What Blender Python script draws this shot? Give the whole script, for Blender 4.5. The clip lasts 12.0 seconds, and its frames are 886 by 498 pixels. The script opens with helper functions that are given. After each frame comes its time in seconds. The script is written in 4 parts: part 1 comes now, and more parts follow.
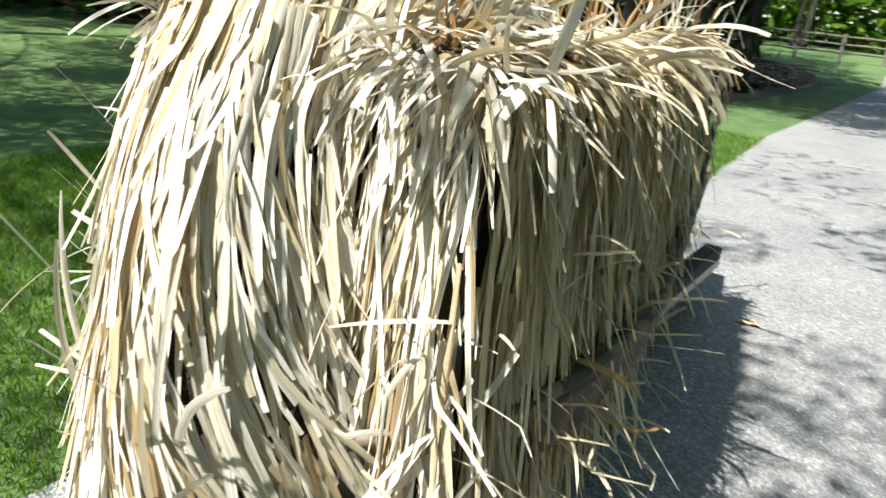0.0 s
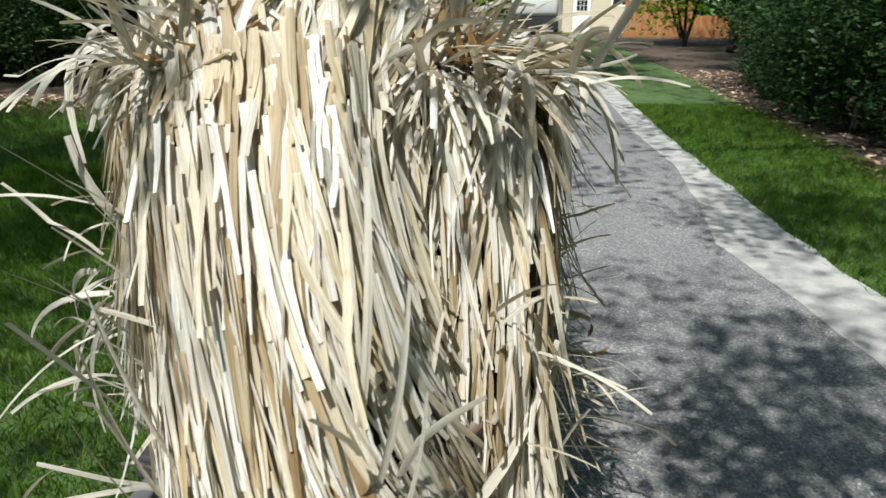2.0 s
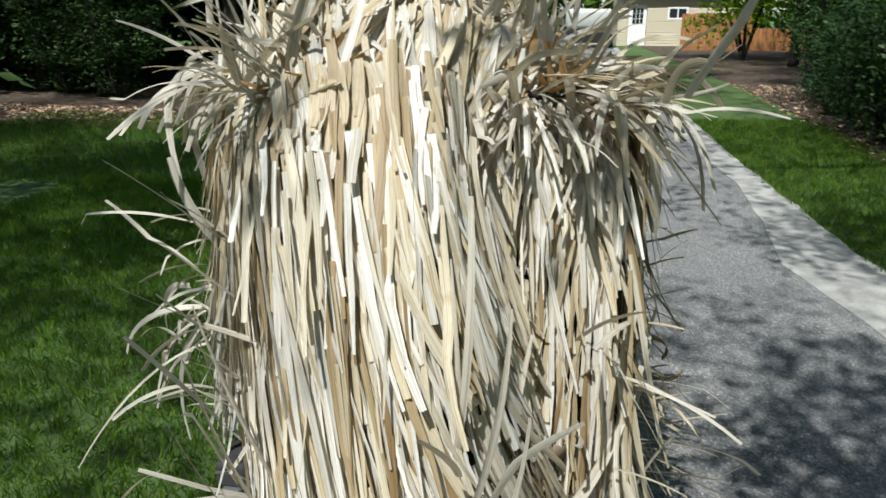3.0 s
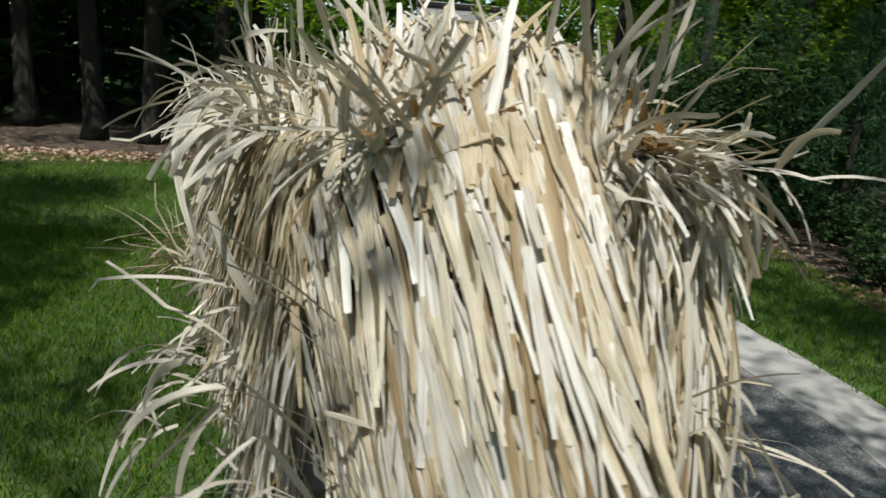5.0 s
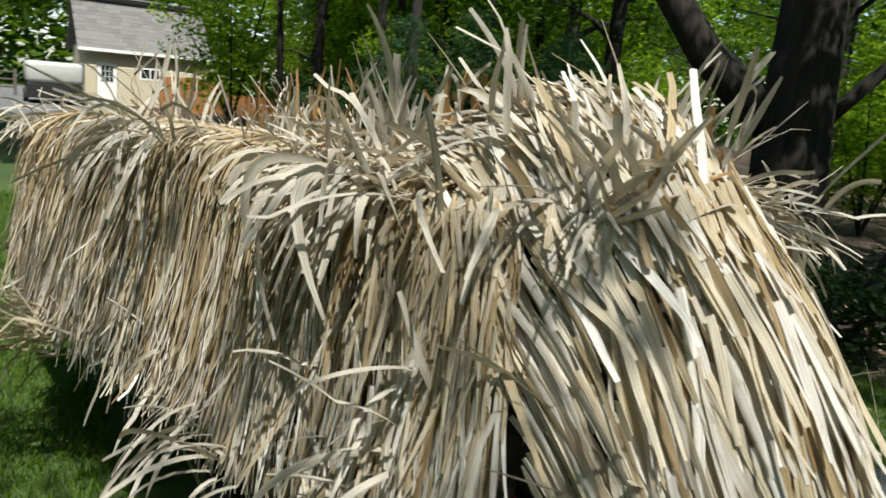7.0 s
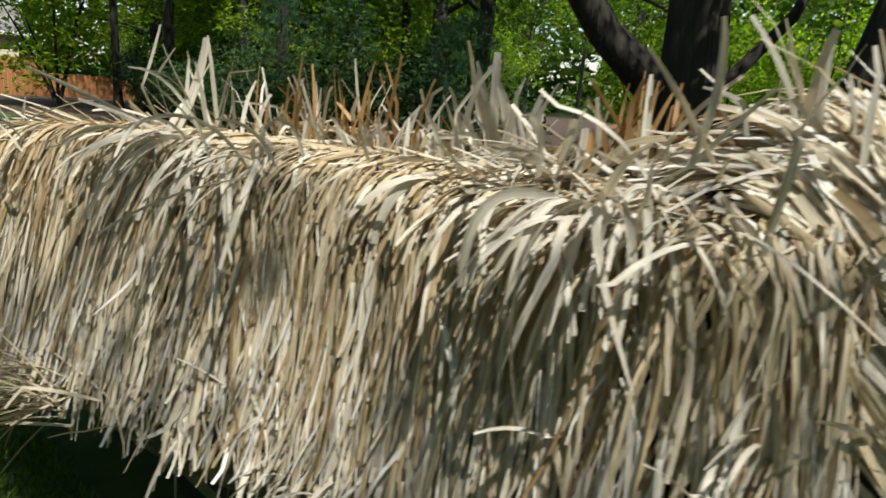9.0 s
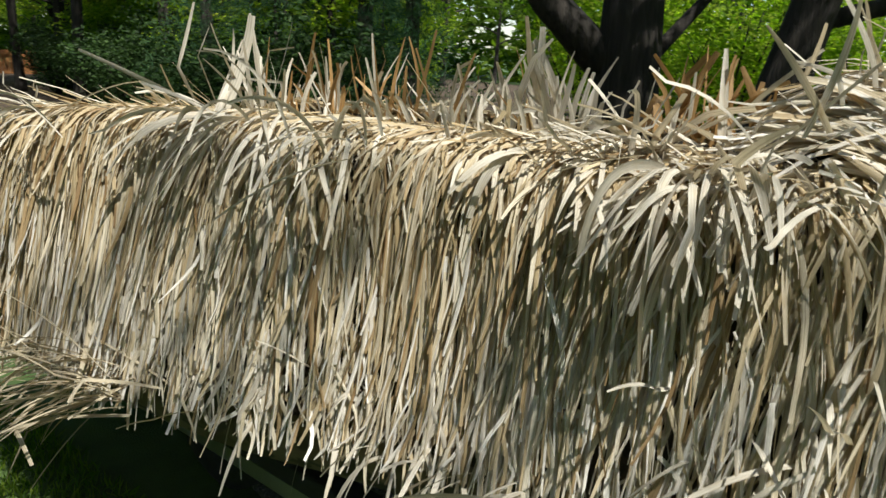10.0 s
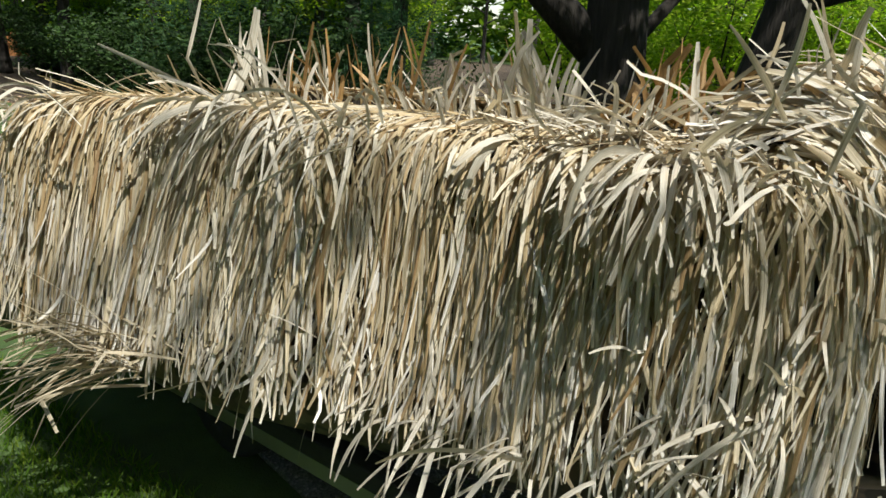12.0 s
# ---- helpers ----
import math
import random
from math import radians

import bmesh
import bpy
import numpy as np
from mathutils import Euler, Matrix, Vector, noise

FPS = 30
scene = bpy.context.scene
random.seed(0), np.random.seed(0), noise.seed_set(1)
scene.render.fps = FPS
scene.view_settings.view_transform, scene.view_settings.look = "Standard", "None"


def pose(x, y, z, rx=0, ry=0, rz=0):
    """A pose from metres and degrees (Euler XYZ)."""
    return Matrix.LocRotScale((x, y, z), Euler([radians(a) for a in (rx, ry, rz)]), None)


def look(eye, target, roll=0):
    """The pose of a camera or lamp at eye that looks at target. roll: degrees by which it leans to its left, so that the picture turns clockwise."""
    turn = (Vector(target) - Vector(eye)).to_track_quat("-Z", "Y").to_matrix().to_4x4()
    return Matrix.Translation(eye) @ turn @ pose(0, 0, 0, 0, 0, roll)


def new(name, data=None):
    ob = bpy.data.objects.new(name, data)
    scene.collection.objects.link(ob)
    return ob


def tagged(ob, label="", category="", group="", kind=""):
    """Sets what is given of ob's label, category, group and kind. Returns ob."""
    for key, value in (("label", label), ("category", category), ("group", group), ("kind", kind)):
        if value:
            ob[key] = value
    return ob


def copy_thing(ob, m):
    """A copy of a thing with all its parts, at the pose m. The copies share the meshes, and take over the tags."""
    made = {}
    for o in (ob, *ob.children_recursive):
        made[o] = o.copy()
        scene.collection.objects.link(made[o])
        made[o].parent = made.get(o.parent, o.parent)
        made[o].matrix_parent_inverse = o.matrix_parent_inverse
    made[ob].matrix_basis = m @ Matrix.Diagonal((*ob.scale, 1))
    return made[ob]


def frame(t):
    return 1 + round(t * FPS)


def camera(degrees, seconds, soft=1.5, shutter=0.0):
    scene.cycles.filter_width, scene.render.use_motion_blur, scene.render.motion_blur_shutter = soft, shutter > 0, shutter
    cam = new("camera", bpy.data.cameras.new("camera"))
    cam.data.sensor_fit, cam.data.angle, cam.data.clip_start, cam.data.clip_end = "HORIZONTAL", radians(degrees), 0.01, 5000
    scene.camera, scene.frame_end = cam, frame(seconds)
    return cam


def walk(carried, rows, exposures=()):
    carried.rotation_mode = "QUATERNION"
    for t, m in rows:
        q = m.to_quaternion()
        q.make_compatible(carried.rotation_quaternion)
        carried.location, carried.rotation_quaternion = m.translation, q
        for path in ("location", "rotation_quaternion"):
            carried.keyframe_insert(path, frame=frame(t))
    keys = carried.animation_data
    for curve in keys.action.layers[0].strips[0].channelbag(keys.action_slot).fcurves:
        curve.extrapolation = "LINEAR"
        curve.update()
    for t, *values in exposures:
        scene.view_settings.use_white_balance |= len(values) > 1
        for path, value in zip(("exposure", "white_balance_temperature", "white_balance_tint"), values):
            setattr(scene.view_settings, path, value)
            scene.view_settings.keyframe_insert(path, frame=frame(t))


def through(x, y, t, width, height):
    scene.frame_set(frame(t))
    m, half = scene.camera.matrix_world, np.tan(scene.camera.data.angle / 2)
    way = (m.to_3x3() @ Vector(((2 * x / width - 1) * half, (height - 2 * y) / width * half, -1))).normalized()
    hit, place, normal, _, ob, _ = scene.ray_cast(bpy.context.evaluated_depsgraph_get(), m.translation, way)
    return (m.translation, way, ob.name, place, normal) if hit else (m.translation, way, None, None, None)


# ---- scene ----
cam = camera(63.12, 12.0, soft=1.5, shutter=0.4)
PATH = [
    (0.0, pose(0.408, -0.100, 1.679, 69.44, -5.96, 35.81)),
    (0.5, pose(0.317, -0.316, 1.704, 68.91, -5.27, 28.24)),
    (1.0, pose(0.099, -0.357, 1.673, 68.45, -2.79, 22.97)),
    (1.5, pose(-0.079, -0.379, 1.692, 69.43, -1.59, 15.41)),
    (2.0, pose(-0.280, -0.505, 1.690, 70.71, -0.15, 6.23)),
    (2.5, pose(-0.351, -0.539, 1.705, 69.93, -1.24, 4.61)),
    (3.0, pose(-0.362, -0.540, 1.724, 71.63, 0.05, 10.17)),
    (3.2, pose(-0.370, -0.536, 1.724, 71.91, -0.93, 10.32)),
    (4.8, pose(-0.907, -0.492, 1.718, 75.24, -5.29, -3.33)),
    (5.0, pose(-1.004, -0.447, 1.703, 75.86, -3.91, -5.39)),
    (5.5, pose(-1.241, -0.332, 1.707, 73.64, -3.44, -10.18)),
    (6.0, pose(-1.516, -0.287, 1.710, 76.41, -2.67, -17.89)),
    (6.3, pose(-1.679, -0.275, 1.725, 75.17, -2.11, -24.05)),
    (6.5, pose(-1.773, -0.262, 1.751, 75.64, -2.81, -26.04)),
    (6.7, pose(-1.857, -0.215, 1.753, 76.78, -4.18, -27.89)),
    (8.3, pose(-2.286, 0.400, 1.804, 79.76, -2.84, -44.14)),
    (8.5, pose(-2.349, 0.449, 1.820, 79.88, -4.72, -44.88)),
    (9.0, pose(-2.463, 0.642, 1.779, 76.95, -4.18, -43.93)),
    (9.5, pose(-2.589, 0.819, 1.786, 74.38, -1.69, -45.70)),
    (10.0, pose(-2.791, 0.910, 1.779, 74.86, -3.23, -50.79)),
    (10.5, pose(-2.906, 0.920, 1.824, 73.78, -2.04, -53.87)),
    (11.0, pose(-2.913, 0.862, 1.817, 72.80, -3.28, -53.38)),
    (11.5, pose(-2.922, 0.831, 1.824, 73.81, -3.25, -52.18)),
    (12.0, pose(-2.930, 0.827, 1.816, 73.36, -3.02, -51.75)),
]
walk(cam, PATH, [(0.0, 2.05, 6400, 5), (1.0, 1.5, 6350, 5), (2.5, 0.92, 6150, 5), (3.2, 0.80, 6150, 5), (5.0, 0.60, 6350, 5), (6.7, 0.78, 6500, 5), (8.5, 0.92, 6600, 5), (12.0, 1.0, 6650, 5)])

# ---------- world, sun ----------
SUN_EL, SUN_AZ = radians(59), radians(197)      # azimuth clockwise from +y
world = bpy.data.worlds.new("sky")
scene.world = world
world.use_nodes = True
wn = world.node_tree.nodes
sky = wn.new("ShaderNodeTexSky")
sky.sky_type, sky.sun_disc = "NISHITA", False
sky.sun_elevation, sky.sun_rotation = SUN_EL, SUN_AZ
world.node_tree.links.new(sky.outputs[0], wn["Background"].inputs[0])
wn["Background"].inputs[1].default_value = 0.115
sun = new("sun", bpy.data.lights.new("sun", "SUN"))
sun.data.energy, sun.data.angle, sun.data.color = 4.4, radians(0.55), (1.0, 0.965, 0.91)
to_sun = Vector((math.sin(SUN_AZ) * math.cos(SUN_EL), math.cos(SUN_AZ) * math.cos(SUN_EL), math.sin(SUN_EL)))
sun.matrix_world = look(to_sun * 60, (0, 0, 0))

# ---------- materials ----------
rng = np.random.default_rng(7)


class Mat:
    """A principled node material, with short ways to add noise and ramps."""

    def __init__(self, name, rough=0.7, metal=0.0):
        self.m = bpy.data.materials.new(name)
        self.m.use_nodes = True
        self.n, self.l = self.m.node_tree.nodes, self.m.node_tree.links
        self.bsdf = self.n["Principled BSDF"]
        self.bsdf.inputs["Roughness"].default_value = rough
        self.bsdf.inputs["Metallic"].default_value = metal
        self.coord = self.n.new("ShaderNodeTexCoord")

    def link(self, a, b):
        self.l.new(a, b)

    def mapped(self, out, scale):
        mp = self.n.new("ShaderNodeMapping")
        mp.inputs["Scale"].default_value = scale
        self.link(self.coord.outputs[out], mp.inputs[0])
        return mp.outputs[0]

    def noise(self, scale, detail=4, vec=None, rough=0.55):
        t = self.n.new("ShaderNodeTexNoise")
        t.inputs["Scale"].default_value, t.inputs["Detail"].default_value = scale, detail
        t.inputs["Roughness"].default_value = rough
        self.link(vec if vec else self.coord.outputs["Object"], t.inputs["Vector"])
        return t.outputs["Fac"]

    def voronoi(self, scale, vec=None):
        t = self.n.new("ShaderNodeTexVoronoi")
        t.inputs["Scale"].default_value = scale
        self.link(vec if vec else self.coord.outputs["Object"], t.inputs["Vector"])
        return t

    def ramp(self, fac, stops):
        r = self.n.new("ShaderNodeValToRGB")
        els = r.color_ramp.elements
        while len(els) < len(stops):
            els.new(0.5)
        for e, (p, c) in zip(els, stops):
            e.position, e.color = p, (*c, 1) if len(c) == 3 else c
        self.link(fac, r.inputs[0])
        return r.outputs[0]

    def mix(self, fac, a, b, mode="MIX"):
        x = self.n.new("ShaderNodeMix")
        x.data_type, x.blend_type = "RGBA", mode
        for v, i in ((fac, 0), (a, 6), (b, 7)):
            if isinstance(v, (int, float)):
                x.inputs[i].default_value = v
            elif isinstance(v, tuple):
                x.inputs[i].default_value = (*v, 1)
            else:
                self.link(v, x.inputs[i])
        return x.outputs[2]

    def color(self, out):
        if isinstance(out, tuple):
            self.bsdf.inputs["Base Color"].default_value = (*out, 1)
        else:
            self.link(out, self.bsdf.inputs["Base Color"])
        return self

    def bump(self, fac, strength=0.4, dist=0.01):
        b = self.n.new("ShaderNodeBump")
        b.inputs["Strength"].default_value, b.inputs["Distance"].default_value = strength, dist
        self.link(fac, b.inputs["Height"])
        self.link(b.outputs[0], self.bsdf.inputs["Normal"])
        return self

    def glow_through(self, col, amount):
        """Thin leaves let some light through."""
        tr, mx = self.n.new("ShaderNodeBsdfTranslucent"), self.n.new("ShaderNodeMixShader")
        if isinstance(col, tuple):
            tr.inputs[0].default_value = (*col, 1)
        else:
            self.link(col, tr.inputs[0])
        mx.inputs[0].default_value = amount
        self.link(self.bsdf.outputs[0], mx.inputs[1])
        self.link(tr.outputs[0], mx.inputs[2])
        self.link(mx.outputs[0], self.n["Material Output"].inputs[0])
        return self

    def island(self):
        g = self.n.new("ShaderNodeNewGeometry")
        return g.outputs["Random Per Island"]

    def per_object(self):
        return self.n.new("ShaderNodeObjectInfo").outputs["Random"]


def raffia(name, tones):
    m = Mat(name, 0.55)
    base = m.ramp(m.island(), tones)
    streak = m.noise(1.0, 6, m.mapped("UV", (6.5, 1.1, 1)), 0.65)
    col = m.mix(0.8, base, m.ramp(streak, [(0.33, (0.36, 0.30, 0.22)), (0.5, (0.86, 0.84, 0.80)), (0.68, (1.16, 1.14, 1.10))]), "MULTIPLY")
    blotch = m.noise(1.0, 2, m.mapped("UV", (0.9, 3.0, 1)))
    col = m.mix(m.ramp(blotch, [(0.56, (0, 0, 0)), (0.72, (0.55, 0.55, 0.55))]), col, m.mix(0.5, base, (0.42, 0.29, 0.13)))
    spots = m.noise(1.0, 3, m.mapped("Object", (30, 30, 9)))
    col = m.mix(m.ramp(spots, [(0.6, (0, 0, 0)), (0.78, (0.5, 0.5, 0.5))]), col, (0.30, 0.20, 0.09))
    m.color(col).bump(m.noise(1.0, 3, m.mapped("UV", (22, 1.5, 1))), 0.35, 0.002)
    return m.glow_through(m.mix(1.0, col, (1.12, 1.0, 0.78), "MULTIPLY"), 0.3).m


STRAW = raffia("dry_raffia", [(0.0, (0.23, 0.15, 0.07)), (0.08, (0.42, 0.33, 0.20)), (0.24, (0.58, 0.51, 0.38)), (0.47, (0.68, 0.635, 0.54)),
                              (0.64, (0.51, 0.485, 0.44)), (0.8, (0.70, 0.68, 0.65)), (1.0, (0.86, 0.85, 0.83))])
STRAW_DULL = raffia("dull_raffia", [(0.0, (0.24, 0.15, 0.07)), (0.18, (0.43, 0.33, 0.19)), (0.44, (0.57, 0.485, 0.335)), (0.64, (0.47, 0.42, 0.33)),
                                         (0.82, (0.63, 0.565, 0.44)), (1.0, (0.74, 0.70, 0.61))])
STRAW_BROWN = raffia("brown_raffia", [(0.0, (0.20, 0.10, 0.03)), (0.5, (0.36, 0.21, 0.08)), (1.0, (0.45, 0.32, 0.16))])

STRAW_TAN = raffia("tan_raffia", [(0.0, (0.40, 0.29, 0.16)), (0.5, (0.54, 0.45, 0.31)), (1.0, (0.62, 0.55, 0.43))])

# near-black, so the shade between blades is put into the sheet's colour
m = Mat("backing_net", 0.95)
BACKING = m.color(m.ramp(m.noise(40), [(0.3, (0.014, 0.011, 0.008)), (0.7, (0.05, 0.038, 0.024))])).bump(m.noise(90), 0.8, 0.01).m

m = Mat("camouflage_paint", 0.65)
blot = m.noise(5, 3)
BOATPAINT = m.color(m.mix(m.ramp(m.noise(11, 2), [(0.5, (0, 0, 0)), (0.54, (1, 1, 1))]),
                          m.ramp(blot, [(0.4, (0.075, 0.05, 0.033)), (0.46, (0.13, 0.09, 0.06)), (0.6, (0.16, 0.12, 0.085))]),
                          (0.05, 0.04, 0.03))).bump(m.noise(60), 0.15, 0.004).m

m = Mat("asphalt", 0.88)
vor = m.voronoi(95)
stone = m.ramp(vor.outputs["Color"], [(0.0, (0.05, 0.05, 0.052)), (0.55, (0.12, 0.12, 0.122)), (0.85, (0.22, 0.215, 0.21)), (1.0, (0.42, 0.41, 0.40))])
patchy = m.ramp(m.noise(0.9, 5), [(0.3, (0.78, 0.78, 0.8)), (0.7, (1.2, 1.18, 1.15))])
acol = m.mix(1.0, stone, patchy, "MULTIPLY")
acol = m.mix(m.ramp(m.noise(260, 2), [(0.45, (0, 0, 0)), (0.75, (0.5, 0.5, 0.5))]), acol, (0.26, 0.255, 0.25))
ASPHALT = m.color(acol).bump(vor.outputs["Distance"], 0.9, 0.006).m

m = Mat("worn_concrete_edge", 0.9)
vor = m.voronoi(120)
ccol = m.mix(m.ramp(m.noise(5, 6), [(0.42, (0, 0, 0)), (0.6, (0.7, 0.7, 0.7))]), (0.30, 0.29, 0.27), (0.15, 0.147, 0.143))
ccol = m.mix(m.ramp(vor.outputs["Color"], [(0.7, (0, 0, 0)), (1.0, (0.5, 0.5, 0.5))]), ccol, (0.12, 0.12, 0.12))
CONCRETE = m.color(ccol).bump(m.noise(70), 0.5, 0.006).m

m = Mat("lawn_soil", 0.95)
gcol = m.ramp(m.noise(3.0, 6), [(0.3, (0.022, 0.045, 0.010)), (0.55, (0.045, 0.088, 0.017)), (0.75, (0.075, 0.115, 0.028))])
gcol = m.mix(m.ramp(m.noise(0.35, 3), [(0.35, (0, 0, 0)), (0.7, (0.6, 0.6, 0.6))]), gcol, (0.075, 0.12, 0.026))
LAWN = m.color(gcol).bump(m.noise(120, 3), 0.9, 0.02).m


def leafy(name, a, b, c, through=0.35, rough=0.5):
    k = Mat(name, rough + 0.25)
    k.bsdf.inputs["Specular IOR Level"].default_value = 0.2
    col = k.ramp(k.island(), [(0.0, a), (0.5, b), (1.0, c)])
    k.color(col)
    return k.glow_through(k.mix(1.0, col, (1.5, 1.9, 0.7), "MULTIPLY"), through).m


GRASS = leafy("grass_blades", (0.036, 0.085, 0.007), (0.07, 0.135, 0.010), (0.13, 0.18, 0.02), 0.4)
LEAF_OAK = leafy("oak_leaves", (0.030, 0.065, 0.008), (0.065, 0.12, 0.012), (0.12, 0.175, 0.02), 0.42)
LEAF_LIGHT = leafy("maple_leaves", (0.07, 0.13, 0.010), (0.15, 0.22, 0.016), (0.28, 0.33, 0.03), 0.58)
# evergreen leaf colour, lowered so that it also holds the woods' shade
LEAF_DARK = leafy("laurel_and_woods_shade", (0.008, 0.020, 0.005), (0.018, 0.042, 0.009), (0.04, 0.075, 0.018), 0.15, 0.35)
NEEDLE = leafy("pine_needles", (0.025, 0.065, 0.03), (0.04, 0.095, 0.045), (0.06, 0.12, 0.05), 0.2)

# bark tones set below natural, with the crowns' shade in the colour
m = Mat("bark", 0.95)
BARK = m.color(m.ramp(m.noise(1.0, 6, m.mapped("Object", (14, 14, 2.2))), [(0.3, (0.010, 0.008, 0.006)), (0.6, (0.026, 0.021, 0.017)), (0.8, (0.06, 0.05, 0.042))]))
BARK = BARK.bump(m.noise(1.0, 6, m.mapped("Object", (16, 16, 2.5))), 1.0, 0.05).m

# litter colour darkened to include the shade under the woods
m = Mat("leaf_litter", 0.95)
MULCH = m.color(m.ramp(m.voronoi(16).outputs["Color"], [(0.1, (0.02, 0.013, 0.008)), (0.5, (0.05, 0.032, 0.020)), (0.85, (0.10, 0.07, 0.045)), (1.0, (0.20, 0.15, 0.10))]))
MULCH = MULCH.bump(m.noise(30), 1.0, 0.03).m

m = Mat("dead_leaf", 0.8)
DEADLEAF = m.color(m.ramp(m.island(), [(0.0, (0.16, 0.08, 0.04)), (0.5, (0.32, 0.20, 0.12)), (1.0, (0.48, 0.37, 0.27))])).m

m = Mat("beige_siding", 0.7)
SIDING = m.color(m.mix(m.noise(3), (0.46, 0.40, 0.29), (0.52, 0.46, 0.34))).m
m = Mat("grey_shingles", 0.9)
SHINGLE = m.color(m.mix(m.noise(6), m.ramp(m.per_object(), [(0, (0.10, 0.095, 0.09)), (1, (0.19, 0.18, 0.17))]), (0.14, 0.13, 0.125))).bump(m.noise(50), 0.4, 0.01).m
m = Mat("white_paint", 0.5)
WHITE = m.color(m.mix(m.noise(8), (0.78, 0.78, 0.76), (0.70, 0.70, 0.68))).m
m = Mat("window_glass", 0.08)
GLASS = m.color((0.02, 0.025, 0.03)).m
m = Mat("cedar_fence", 0.8)
CEDAR = m.color(m.mix(m.noise(1.0, 5, m.mapped("Object", (20, 20, 1.5))), m.ramp(m.per_object(), [(0, (0.26, 0.10, 0.025)), (1, (0.40, 0.17, 0.05))]), (0.22, 0.09, 0.03))).m
m = Mat("weathered_rail", 0.85)
RAIL = m.color(m.mix(m.noise(1.0, 4, m.mapped("Object", (2, 20, 20))), (0.07, 0.055, 0.045), (0.14, 0.12, 0.10))).m
m = Mat("black_plastic", 0.4)
BLACKP = m.color(m.mix(m.noise(30), (0.012, 0.012, 0.013), (0.03, 0.03, 0.03))).m
m = Mat("red_plastic", 0.35)
REDP = m.color(m.mix(m.noise(20), (0.55, 0.02, 0.015), (0.45, 0.02, 0.015))).m
m = Mat("galvanised_steel", 0.5, 0.9)
STEEL = m.color(m.mix(m.noise(12), (0.28, 0.28, 0.29), (0.40, 0.40, 0.41))).m
m = Mat("grey_tarpaulin", 0.6)
TARP = m.color(m.mix(m.noise(4), (0.36, 0.37, 0.35), (0.45, 0.45, 0.43))).bump(m.noise(6), 0.3, 0.03).m
m = Mat("tyre_rubber", 0.85)
RUBBER = m.color(m.mix(m.noise(40), (0.015, 0.015, 0.015), (0.03, 0.03, 0.03))).m

# ---------- building helpers ----------
def part(name, bm, material, parent=None, label="", smooth=False):
    me = bpy.data.meshes.new(name)
    if isinstance(bm, bmesh.types.BMesh):
        bm.to_mesh(me)
        bm.free()
    else:
        me.from_pydata(*bm)
    me.materials.append(material)
    if smooth:
        me.polygons.foreach_set("use_smooth", np.ones(len(me.polygons), dtype=bool))
    ob = new(name, me)
    ob.parent = parent
    if label:
        ob["label"] = label
    return ob


def empty(name, at=(0, 0, 0)):
    ob = new(name)
    ob.location = at
    ob.empty_display_size = 0.1
    return ob


def box(bm, lo, hi, bevel=0.0, m4=None):
    lo, hi = Vector(lo), Vector(hi)
    g = bmesh.ops.create_cube(bm, size=1, matrix=Matrix.Translation((lo + hi) / 2) @ Matrix.Diagonal((*(hi - lo), 1)))
    if bevel:
        es = list({e for v in g["verts"] for e in v.link_edges})
        bmesh.ops.bevel(bm, geom=es, offset=bevel, segments=2, affect="EDGES", profile=0.5)
    if m4 is not None:
        bmesh.ops.transform(bm, matrix=m4, verts=bm.verts)
    return bm


def tube(bm, pts, radii, sides=10, wob=0.0):
    """A tapered tube along the points."""
    pts = [Vector(p) for p in pts]
    rings = []
    for i, p in enumerate(pts):
        d = (pts[min(i + 1, len(pts) - 1)] - pts[max(i - 1, 0)]).normalized()
        a = d.cross(Vector((0.31, 0.95, 0.05))).normalized() if abs(d.y) < 0.9 else d.cross(Vector((1, 0, 0.1))).normalized()
        b = d.cross(a)
        r = radii[i]
        rings.append([bm.verts.new(p + (a * math.cos(q) + b * math.sin(q)) * r * (1 + wob * noise.noise(p * 3 + Vector((q, q, 0)))))
                      for q in [2 * math.pi * k / sides for k in range(sides)]])
    for r0, r1 in zip(rings, rings[1:]):
        for k in range(sides):
            bm.faces.new((r0[k], r0[(k + 1) % sides], r1[(k + 1) % sides], r1[k]))
    bm.faces.new(rings[0][::-1])
    bm.faces.new(rings[-1])
    return bm


def unit(a):
    return a / np.maximum(np.linalg.norm(a, axis=-1, keepdims=True), 1e-9)


